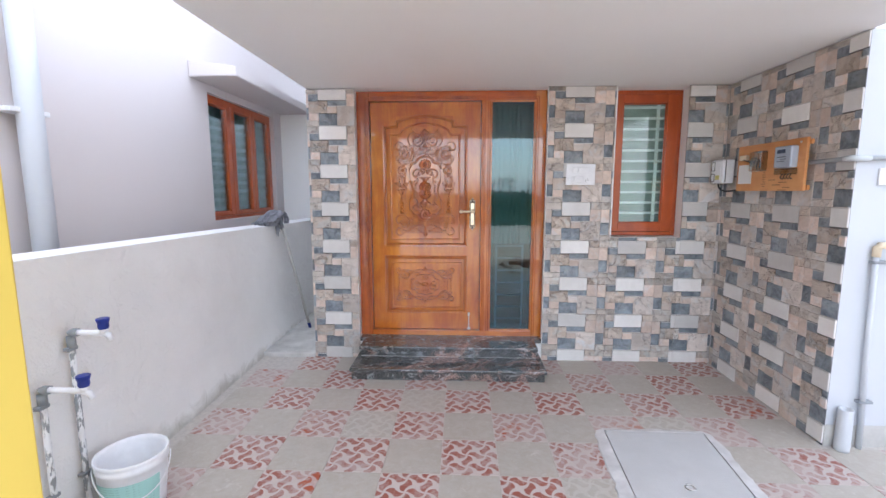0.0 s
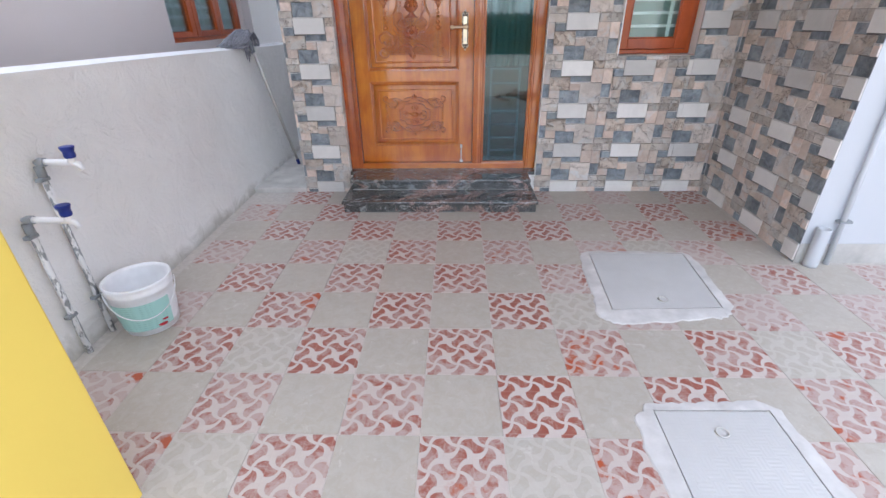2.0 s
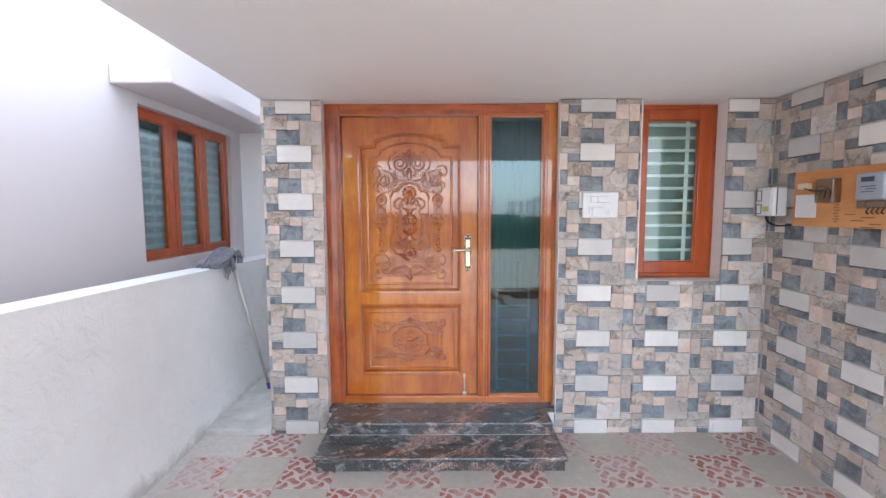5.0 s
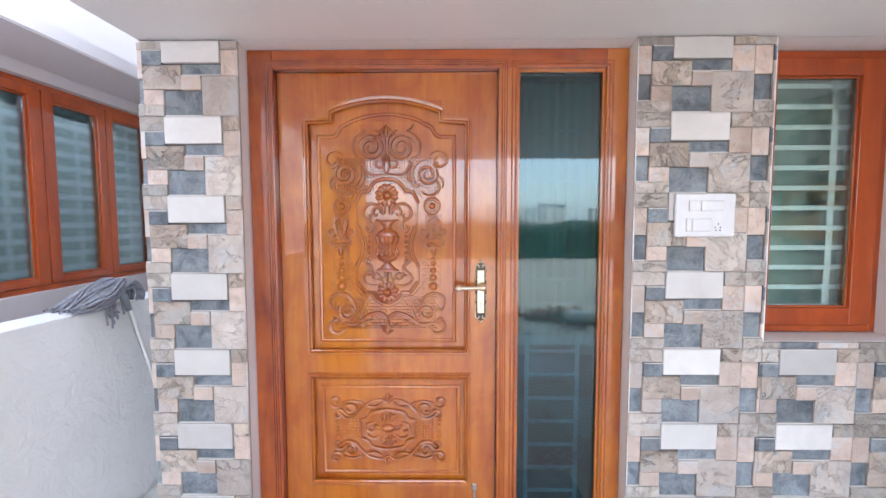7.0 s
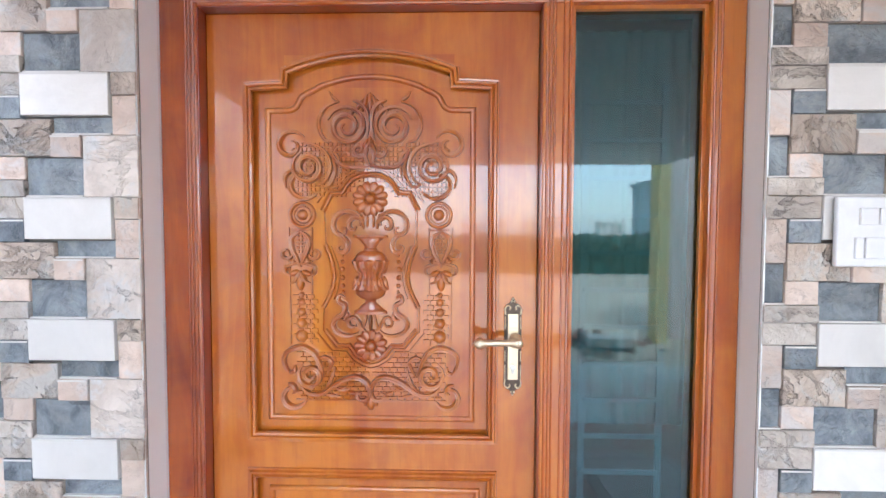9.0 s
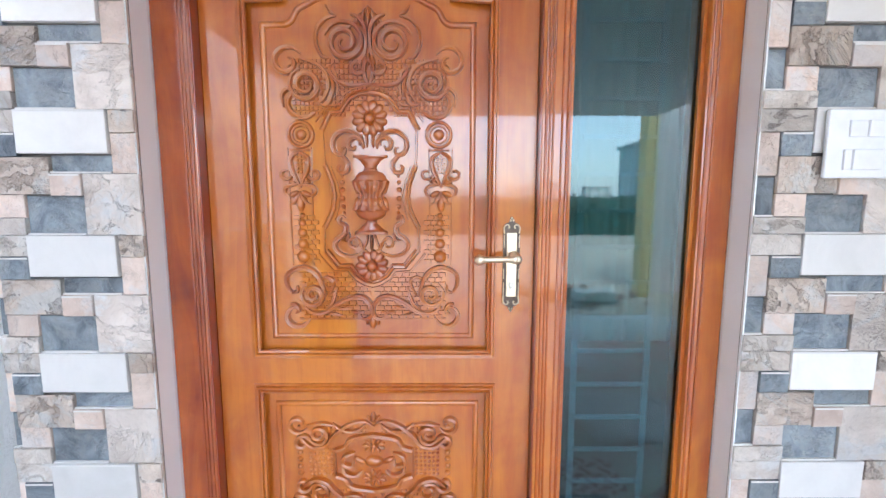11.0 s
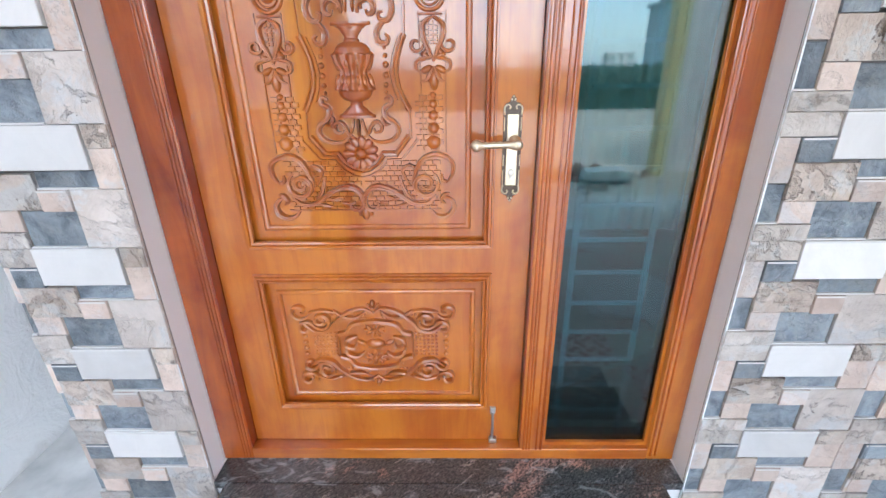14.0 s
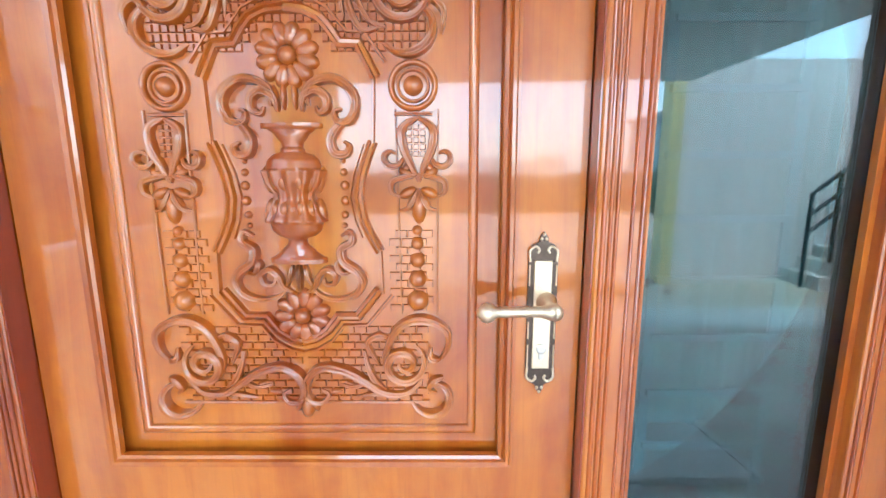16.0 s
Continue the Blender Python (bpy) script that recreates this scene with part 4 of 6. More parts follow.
carving("foot_scroll", [
    ([(534, 634), (527, 622), (527, 606), (538, 596), (556, 592), (573, 600), (583, 616), (588, 636), (580, 652), (565, 655)], W1, 0.014),
    (curl(570, 638, 22, 4, 240, -1.7), W1, 0.014),
    (curl(541, 672, 22, 12, 20, 0.72), W1, 0.013),
    ([(531, 653), (540, 655), (545, 664), (538, 670)], W2, 0.011),
    ([(534, 634), (543, 632), (543, 622)], W2, 0.011),
    ([(552, 655), (566, 668), (588, 668), (606, 656), (624, 645), (645, 640), (660, 648), (666, 662), (662, 676), (650, 678), (645, 670), (652, 666)], W1, 0.014),
    ([(588, 668), (604, 670), (618, 674)], W3, 0.009),
    ([(606, 656), (618, 662), (634, 660)], W3, 0.008),
    ([(586, 668), (598, 655), (605, 640), (608, 625)], W2, 0.010),
    ([(583, 612), (594, 608), (604, 616), (600, 628), (594, 640)], W2, 0.011),
    ([(545, 679), (655, 679)], 0.0025, 0.005),
], "carved foot scrolls and tendrils", [(667, 684, 7, 13, 0.014, 0), (660, 681, 4, 10, 0.010, 20), (622, 660, 8, 3, 0.008, -20), (637, 668, 8, 3, 0.008, 10)])
# woven and squared ground between the scrolls
b = bmesh.new()
for x0, x1, z0, z1, sx, sz in ((545, 667, 262, 352, 7.0, 8.0), (540, 575, 506, 586, 12.0, 8.0), (545, 667, 600, 678, 12.0, 8.0), (546, 562, 410, 440, 6, 6)):
    zz, row = z0, 0
    while zz < z1 - 3:
        xx = x0 + (sx / 2 if row % 2 and sx > 10 else 0)
        while xx < x1 - 2:
            inside_cart = (xx - 667) ** 2 + (zz - 370) ** 2 < 52 ** 2 or (xx - 667) ** 2 + (zz - 580) ** 2 < 46 ** 2
            if not inside_cart and xx + sx <= 668:
                (xa, za), (xb, zb) = at8(xx + 0.45, zz + 0.45), at8(xx + sx - 0.45, zz + sz - 0.45)
                for m in (0, 1):
                    xl, xr = (xa, xb) if not m else (2 * CX - xb, 2 * CX - xa)
                    base = [b.verts.new((x, PF + 0.0002, z)) for x, z in ((xl, za), (xr, za), (xr, zb), (xl, zb))]
                    cut = 0.0012
                    top = [b.verts.new((x, PF - 0.0045, z)) for x, z in ((xl + cut, za - cut), (xr - cut, za - cut), (xr - cut, zb + cut), (xl + cut, zb + cut))]
                    b.faces.new(top)
                    for q in range(4):
                        b.faces.new((base[q], base[(q + 1) % 4], top[(q + 1) % 4], top[q]))
            xx += sx
        zz += sz
        row += 1
part("chequered_ground", b, M_CARVE, leaf, "small raised squares cut between the scrolls")

# lower panel carving: a squat variant of the same work
LC = (CX - 0.004, 0.600)


def low(u, v):
    return LC[0] + u * 0.258, LC[1] + v * 0.150


b = bmesh.new()


def low_both(pts, w, rise, per=5):
    rise *= 2.0
    line = [(p[0], p[1]) for p in smooth_line([low(*q) for q in pts], per)]
    ridge(line, w, PF, rise, b, False, GROOVED)
    ridge([(2 * LC[0] - x, z) for x, z in line], w, PF, rise, b, False, GROOVED)


def low_curl(cx, cy, r0, r1, start, turns, squeeze=1.7):
    return [(x, cy + (y - cy) * squeeze) for x, y in curl(cx, cy, r0, r1, start, turns)]


T1, T2 = (0.002, 0.0055, 0.8), (0.0015, 0.004, 0.8)
for sgn in (1, -1):
    for pts in (low_curl(-0.88, 0.84 * sgn, 0.12, 0.03, 330, -1.2 * sgn), low_curl(-0.64, 0.62 * sgn, 0.13, 0.03, 200, 1.5 * sgn), low_curl(-0.83, 0.45 * sgn, 0.10, 0.03, 20, 1.0 * sgn)):
        low_both(pts, T1, 0.011, 2)
    low_both([(-0.86, 0.56 * sgn), (-0.72, 0.36 * sgn), (-0.56, 0.40 * sgn), (-0.46, 0.60 * sgn), (-0.30, 0.82 * sgn), (-0.12, 0.90 * sgn), (0.0, 0.78 * sgn)], T1, 0.011)
    low_both([(-0.48, 0.86 * sgn), (-0.36, 0.72 * sgn), (-0.20, 0.70 * sgn), (-0.08, 0.84 * sgn)], T2, 0.009)
    low_both([(-0.78, 0.80 * sgn), (-0.6, 0.86 * sgn), (-0.45, 0.80 * sgn)], T2, 0.009)
    low_both([(-0.45, 0.28 * sgn), (-0.34, 0.34 * sgn), (-0.26, 0.52 * sgn), (0, 0.60 * sgn)], (0.0065, 0.007, 1), 0.009)
    lump(b, *low(0, 0.98 * sgn), 0.008, 0.016, 0.013, 0, PF)
    lump(b, *low(-0.05, 0.94 * sgn), 0.006, 0.012, 0.010, 0.5, PF)
    lump(b, *low(0.05, 0.94 * sgn), 0.006, 0.012, 0.010, -0.5, PF)
low_both([(-0.46, 0.30), (-0.46, -0.30)], 0.003, 0.006)
low_both([(-0.22, 0.22), (-0.34, 0.16), (-0.36, 0.0), (-0.26, -0.06), (-0.24, 0.06)], T1, 0.011)
low_both([(-0.36, -0.04), (-0.34, -0.2), (-0.22, -0.26), (-0.14, -0.16)], T1, 0.011)
part("low_scroll", b, M_CARVE, leaf, "carved scrolls of the lower panel", True)
b = bmesh.new()
for v, r in ((0.36, 0.030), (-0.34, 0.032)):
    x, z = low(0, v)
    for k in range(9):
        a = 2 * math.pi * (k + 0.5) / 9
        lump(b, x + r * 0.62 * 1.3 * math.cos(a), z + r * 0.5 * math.sin(a), r * 0.42, r * 0.22, 0.009, a, PF, 8, 3, 0.3)
    lump(b, x, z, r * 0.34, r * 0.28, 0.013, 0, PF)
lump(b, *low(0, 0.02), 0.030, 0.019, 0.016, 0, PF)
for s in (-1, 1):
    lump(b, *low(0.17 * s, 0.05), 0.020, 0.009, 0.011, 0.5 * s, PF)
    for k in range(4):
        lump(b, *low(0.87 * s, 0.22 - k * 0.15), 0.009, 0.0085, 0.009, 0, PF)
part("low_rosette", b, M_CARVE, leaf, "carved rosettes of the lower panel", True)
b = bmesh.new()
for s in (-1, 1):
    for i in range(6):
        for j in range(7):
            x, z = low(s * (0.50 + i * 0.05), 0.28 - j * 0.09)
            lump(b, x, z, 0.0052, 0.0055, 0.004, 0, PF, 6, 2)
for s in (-1, 1):
    for i in range(11):
        for j in range(2):
            for m in (-1, 1):
                x, z = low(m * (0.10 + i * 0.045), s * (0.72 - j * 0.09))
                lump(b, x, z, 0.0045, 0.005, 0.0035, 0, PF, 6, 2)
part("low_pearls", b, M_CARVE, leaf, "rows of tiny carved pearls", True)

# handle
hx, hz = 0.188, 1.213
b = bmesh.new()
plate = [(-0.0235, -0.105), (-0.0235, 0.105), (-0.018, 0.117), (-0.008, 0.121), (-0.004, 0.133), (0.0, 0.138), (0.004, 0.133), (0.008, 0.121), (0.018, 0.117), (0.0235, 0.105), (0.0235, -0.105), (0.018, -0.117), (0.008, -0.121), (0.004, -0.132), (0.0, -0.137), (-0.004, -0.132), (-0.008, -0.121), (-0.018, -0.117)]
f = b.faces.new([b.verts.new((hx + x, LY, hz + z)) for x, z in plate])
ex = bmesh.ops.extrude_face_region(b, geom=[f])
bmesh.ops.translate(b, verts=[v for v in ex["geom"] if isinstance(v, bmesh.types.BMVert)], vec=(0, -0.006, 0))
part("handle_plate", b, M_ANTIQUE, leaf, "dark antiqued back plate")
part("handle_inlay", box(hx - 0.0145, LY - 0.009, hz - 0.092, hx + 0.0145, LY - 0.005, hz + 0.092, 0.0015), M_BRASS, leaf, "pale gold face of the handle plate")
b = bmesh.new()
for s in (-1, 1):
    for m in (-1, 1):
        ridge([(p[0], p[1]) for p in smooth_line([(hx + m * x, hz + s * z) for x, z in ((0.021, 0.090), (0.022, 0.108), (0.013, 0.115), (0.007, 0.109), (0.010, 0.104))], 4)], 0.0022, LY - 0.006, 0.003, b)
        lump(b, hx + m * 0.004, hz + s * 0.127, 0.003, 0.004, 0.003, 0, LY - 0.006, 8, 2)
    lump(b, hx, hz + s * 0.134, 0.003, 0.003, 0.003, 0, LY - 0.006, 8, 2)
for m in (-1, 1):
    for z0, z1 in ((-0.09, -0.05), (-0.04, -0.01), (0.05, 0.085)):
        ridge([(hx + m * 0.0215, hz + z0), (hx + m * 0.0215, hz + z1)], 0.0014, LY - 0.006, 0.002, b)
part("handle_scroll", b, M_BRASS, leaf, "gilt scroll trim", True)
b = turned([(0.016, 0), (0.017, -0.006), (0.013, -0.012), (0.009, -0.022), (0.009, -0.046), (0.013, -0.050), (0.013, -0.060), (0.006, -0.064)], (hx + 0.006, LY - 0.008, hz + 0.024), 16, axis="y")
part("handle_rose", b, M_BRASS, leaf, "turned handle rose", True)
px = [(hx + 0.008 - t * 0.118, LY - 0.062 + 0.004 * math.sin(t * 3), hz + 0.024 - 0.002 * t) for t in [k / 16 for k in range(17)]]
rad = [0.010, 0.011, 0.009, 0.007, 0.0075, 0.0065, 0.0078, 0.0066, 0.0078, 0.0066, 0.0078, 0.0068, 0.0075, 0.0115, 0.0135, 0.011, 0.004]
part("lever", pipe(px, [r * 1.2 for r in rad], 12), M_BRASS, leaf, "ornate pale gold lever handle", True)
b = turned([(0.0085, 0), (0.0085, -0.004), (0.006, -0.005)], (hx, LY - 0.009, hz - 0.056), 14, axis="y")
box(hx - 0.004, LY - 0.0125, hz - 0.074, hx + 0.004, LY - 0.009, hz - 0.056, 0.001, b)
part("keyhole", b, M_SILVER, leaf, "steel key cylinder")
b = box(0.155, LY - 0.010, 0.335, 0.173, LY, 0.362, 0.002)
box(0.160, LY - 0.014, 0.225, 0.168, LY - 0.004, 0.345, 0.002, b)
box(0.153, LY - 0.018, 0.214, 0.179, LY - 0.001, 0.232, 0.002, b)
part("door_bolt", b, M_SILVER, leaf, "small worn aluminium tower bolt")

# ---- granite steps ----
st = thing("doorstep", "two polished black granite steps with pinkish veins before the door", "step", (0, 3.4, 0), kind="structure")
z1 = ground_z(3.17)
part("riser", box(-0.728, 3.190, z1 - 0.03, 0.722, 3.600, 0.058), M_GRANITE, st)
part("tread", box(-0.740, 3.165, 0.058, 0.735, 3.609, 0.084, 0.007), M_GRANITE, st, "polished granite slab")
part("riser", box(-0.706, 3.432, 0.084, 0.694, 3.609, 0.142), M_GRANITE, st)
part("tread", box(-0.7195, 3.412, 0.142, 0.708, 3.618, 0.170, 0.007), M_GRANITE, st, "polished granite slab")
part("joint", box(-0.7285, 3.1885, 0.0545, 0.7225, 3.192, 0.0578), M_CEMENT, st, "thin pale cement joint")
part("joint", box(-0.7065, 3.4305, 0.1385, 0.6945, 3.434, 0.1418), M_CEMENT, st, "thin pale cement joint")
part("joint", box(-0.7065, 3.4290, 0.0842, 0.6945, 3.4318, 0.0862), M_CEMENT, st, "thin pale cement joint")
part("tread", box(-0.7565, 3.6185, 0.142, 0.7685, 3.72, 0.1695), M_GRANITE, st, "granite sill in the opening")

# ---- manhole covers ----


def manhole(name, label, corners, inner, ring_at):
    t = thing(name, label, "manhole cover", (sum(c[0] for c in corners) / 4, sum(c[1] for c in corners) / 4, ground_z(corners[0][1])), "manhole covers")
    b = bmesh.new()
    # uneven mortar surround
    rim = []
    rnd = random.Random(len(label))
    for i in range(4):
        a, c = Vector(corners[i]), Vector(corners[(i + 1) % 4])
        for k in range(26):
            p = a.lerp(c, k / 26)
            w = 0.022 * noise.noise(Vector((p.x * 9, p.y * 9, 1))) + 0.014 * noise.noise(Vector((p.x * 31, p.y * 31, 2)))
            p = p.lerp(Vector((sum(q[0] for q in corners) / 4, sum(q[1] for q in corners) / 4)), 0.09 * math.exp(-((min(k, 26 - k) / 1.6) ** 2)))
            rim.append(p + (p - Vector((sum(q[0] for q in corners) / 4, sum(q[1] for q in corners) / 4))) * w * 3)
    mid = [Vector(inner[i]).lerp(Vector(inner[(i + 1) % 4]), k / 26) for i in range(4) for k in range(26)]
    lo = [b.verts.new((p.x, p.y, ground_z(p.y) - 0.003)) for p in rim]
    hi = [b.verts.new((p.x * 0.9 + q.x * 0.1, p.y * 0.9 + q.y * 0.1, ground_z(p.y) + 0.004)) for p, q in zip(rim, mid)]
    inr = [b.verts.new((q.x, q.y, ground_z(q.y) + 0.009)) for q in mid]
    inl = [b.verts.new((q.x, q.y, ground_z(q.y) + 0.001)) for q in mid]
    n = len(rim)
    for i in range(n):
        j = (i + 1) % n
        for a, c in ((lo, hi), (hi, inr), (inr, inl)):
            b.faces.new((a[i], a[j], c[j], c[i]))
    part("surround", b, M_COVER_EDGE, t, "rough white cement surround")
    b = bmesh.new()
    c = Vector((sum(p[0] for p in inner) / 4, sum(p[1] for p in inner) / 4))
    q = [Vector(p).lerp(c, 0.022) for p in inner]
    v0 = [b.verts.new((p.x, p.y, ground_z(p.y) + 0.008)) for p in q]
    v1 = [b.verts.new((p.x, p.y, ground_z(p.y) + 0.0)) for p in q]
    b.faces.new(v0)
    for i in range(4):
        b.faces.new((v0[i], v0[(i + 1) % 4], v1[(i + 1) % 4], v1[i]))
    part("lid", b, M_LID, t, "whitish checkered lid")
    b = bmesh.new()
    x, y = ring_at
    z = ground_z(y) + 0.011
    pts = [(x + 0.022 * math.cos(a * math.pi / 12), y + 0.022 * math.sin(a * math.pi / 12), z) for a in range(25)]
    pipe(pts, 0.003, 6, b)
    part("lifting_ring", b, M_SILVER, t, "steel lifting ring", True)


n = Nodes("lid_chequer")
v = n.mapped((1, 1, 1))
s = n.t.nodes.new("ShaderNodeSeparateXYZ")
n.link(v, s.inputs[0])
chk = n.math("MODULO", n.math("ADD", n.math("FLOOR", n.math("MULTIPLY", s.outputs[0], 22)), n.math("FLOOR", n.math("MULTIPLY", s.outputs[1], 22))), 2.0)
sx = n.math("SINE", n.math("MULTIPLY", s.outputs[0], 22 * 2 * math.pi * 3))
sy = n.math("SINE", n.math("MULTIPLY", s.outputs[1], 22 * 2 * math.pi * 3))
chk = n.math("ABSOLUTE", chk)
rel = n.math("ADD", n.math("MULTIPLY", sx, chk), n.math("MULTIPLY", sy, n.math("SUBTRACT", 1.0, chk)))
d1 = n.noise(v, 6, 6, 0.6)
n.bump(n.math("MULTIPLY", rel, d1), 0.35, 0.0015)
M_LID = n.done(n.mix(d1, (0.44, 0.43, 0.425), (0.56, 0.55, 0.545)), 0.5)
M_COVER_EDGE = plain("white_cement", (0.55, 0.53, 0.52), 0.8, vary=0.35, bump=0.8, scale=13)
manhole("manhole_cover", "square whitish inspection cover in a smeared white cement surround", ((0.83, 1.85), (1.545, 1.91), (1.59, 2.575), (0.888, 2.585)), ((0.918, 1.965), (1.486, 1.985), (1.533, 2.545), (0.953, 2.552)), (1.213, 2.058))
manhole("manhole_cover", "square whitish cover with a rough cement rim near the gate", ((0.80, 0.62), (1.42, 0.62), (1.365, 1.40), (0.79, 1.365)), ((0.862, 0.70), (1.305, 0.70), (1.322, 1.338), (0.880, 1.333)), (1.089, 1.232))

# ---- taps, pipes and bucket by the compound wall ----
n = Nodes("pipe_smeared_with_cement")
v = n.mapped()
bl = n.ramp(n.noise(n.mapped((1, 1, 0.35)), 45, 5, 0.6, 0.4), [(0.49, (0, 0, 0)), (0.54, (1, 1, 1))])
n.bump(bl, 0.4, 0.001)
M_SMEAR = n.done(n.mix(bl, (0.78, 0.78, 0.79), (0.27, 0.28, 0.29)), 0.6)
M_GREYPVC = plain("grey_plastic", (0.26, 0.28, 0.30), 0.45)


def tap(y, z, reach, foot_y, label):
    t = thing("tap", label, "tap", (-1.56, y, ground_z(y)), "taps on the compound wall")
    x = -1.560
    g = ground_z(y)
    part("riser_pipe", pipe([(x, foot_y, g), (x, y, z - 0.03)], 0.0125, 12), M_SMEAR, t, "white riser pipe smeared with grey cement", True)
    b = pipe([(x, y, z - 0.055), (x, y, z - 0.008), (x + 0.004, y, z + 0.006), (x + 0.016, y, z + 0.010), (x + 0.035, y, z + 0.010)], 0.0175, 12)
    part("elbow", b, M_GREYPVC, t, "grey elbow fitting", True)
    b = pipe([(x + 0.034, y, z + 0.010), (x + 0.06, y, z + 0.010), (x + reach - 0.012, y, z + 0.008), (x + reach + 0.012, y, z + 0.002), (x + reach + 0.022, y, z - 0.022)], [0.012, 0.0125, 0.0125, 0.013, 0.011], 12)
    turned([(0.016, 0.010), (0.016, 0.026), (0.011, 0.030)], (x + reach - 0.008, y, z), 14, b)
    part("spout", b, M_PVC, t, "white plastic tap body", True)
    b = turned([(0.018, 0.028), (0.021, 0.036), (0.020, 0.052), (0.026, 0.070), (0.024, 0.074), (0.010, 0.075)], (x + reach - 0.008, y, z), 16)
    part("knob", b, M_BLUE, t, "dark blue tap knob")
    for zz in (z - 0.06, 0.17):
        b = box(x - 0.014, y - 0.030 - 0.0, zz - 0.008, x + 0.014, y + 0.017, zz + 0.008, 0.003)
        part("clamp", b, M_GREYPVC, t, "small pipe clamp")


tap(1.785, 0.80, 0.157, 1.785, "white plastic tap with a blue knob on a tall smeared pipe")
tap(1.632, 0.615, 0.186, 1.632, "white plastic tap with a blue knob on a shorter smeared pipe")

BX, BY = -1.395, 1.850
bz = ground_z(BY)
bk = thing("bucket", "white plastic paint bucket with a faded green label and wire handle", "bucket", (BX, BY, bz))
RB, RT, HB = 0.116, 0.141, 0.270
b = turned([(RB - 0.004, 0.0), (RB, 0.006), (RB + 0.019, 0.17), (RT - 0.006, HB - 0.055), (RT, HB - 0.052), (RT + 0.001, HB - 0.030), (RT - 0.003, HB - 0.028), (RT + 0.003, HB - 0.012), (RT + 0.003, HB), (RT - 0.004, HB), (RT - 0.008, HB - 0.02), (RB + 0.002, 0.012)], (BX, BY, bz), 40)
part("shell", b, M_PVC, bk, "white tub", True)
lab = bmesh.new()
cols = 40
a0, a1 = radians(-128), radians(-8)
grid = []
for j, h in enumerate((0.035, 0.185)):
    rr = RB + 0.0035 + (0.019 * (h - 0.006) / 0.164 if h < 0.17 else 0.019)
    grid.append([lab.verts.new((BX + rr * math.cos(a0 + (a1 - a0) * i / cols), BY + rr * math.sin(a0 + (a1 - a0) * i / cols), bz + h)) for i in range(cols + 1)])
for i in range(cols):
    lab.faces.new((grid[0][i], grid[0][i + 1], grid[1][i + 1], grid[1][i]))
n = Nodes("bucket_label")
s = n.t.nodes.new("ShaderNodeSeparateXYZ")
n.link(n.co, s.inputs[0])
lines = n.ramp(n.math("SINE", n.math("MULTIPLY", s.outputs[2], 520.0)), [(0.35, (0, 0, 0)), (0.6, (1, 1, 1))])
broke = n.ramp(n.noise(n.mapped((60, 60, 4)), 1.0, 3), [(0.45, (0, 0, 0)), (0.55, (1, 1, 1))])
M_LABEL = n.done(n.mix(n.math("MULTIPLY", n.math("MULTIPLY", lines, broke), 0.4), (0.36, 0.60, 0.56), (0.16, 0.30, 0.28)), 0.45)
part("printed_label", lab, M_LABEL, bk, "faded green printed label")
b = bmesh.new()
for a, h, w, hh in ((-34, 0.040, 0.022, 0.02), (-27, 0.062, 0.015, 0.012)):
    rr = RB + 0.006 + (RT - 0.004 - RB) * h / (HB - 0.05)
    x, y = BX + rr * math.cos(radians(a)), BY + rr * math.sin(radians(a))
    turned([(w * 0.2, -0.002), (w, 0), (w * 0.2, 0.002)], (x, y, bz + h + 0.01), 8, b)
part("red_mark", b, plain("red_print", (0.5, 0.02, 0.03), 0.5), bk, "small red printed mark")
hp = []
for k in range(21):
    t = math.pi * k / 20
    ax = Vector((math.cos(radians(35)), math.sin(radians(35)), 0))
    out = Vector((math.sin(radians(35)), -math.cos(radians(35)), 0))
    hp.append(Vector((BX, BY, bz + HB - 0.04)) + ax * (RT + 0.006) * math.cos(t) + out * (RT + 0.010) * math.sin(t) * 0.98 + Vector((0, 0, -0.12 * math.sin(t))))
part("bail", pipe(hp, 0.0028, 6), M_PVC, bk, "thin wire bail with white sleeve", True)

# ---- mop leaning over the compound wall ----
n = Nodes("mop_yarn")
g = n.noise(n.mapped(spot=True), 55, 3)
M_YARN = n.done(n.mix(g, (0.10, 0.10, 0.13), (0.42, 0.42, 0.46)), 0.9)
mp = thing("mop", "grey string mop drying head-up over the plaster wall", "mop", (-1.45, 4.2, 0.04))
part("handle", pipe([(-1.43, 4.30, 0.037), (-1.592, 4.085, 1.14)], 0.0125, 10), M_SILVER, mp, "thin grey metal mop stick", True)
part("ferrule", pipe([(-1.583, 4.10, 1.06), (-1.60, 4.07, 1.16)], [0.016, 0.02], 10), M_GREYPVC, mp, "", True)
part("foot_cap", pipe([(-1.43, 4.30, 0.0352), (-1.4385, 4.289, 0.09)], 0.015, 10), M_BLUE, mp, "blue end cap", True)
rnd = random.Random(5)
b = bmesh.new()
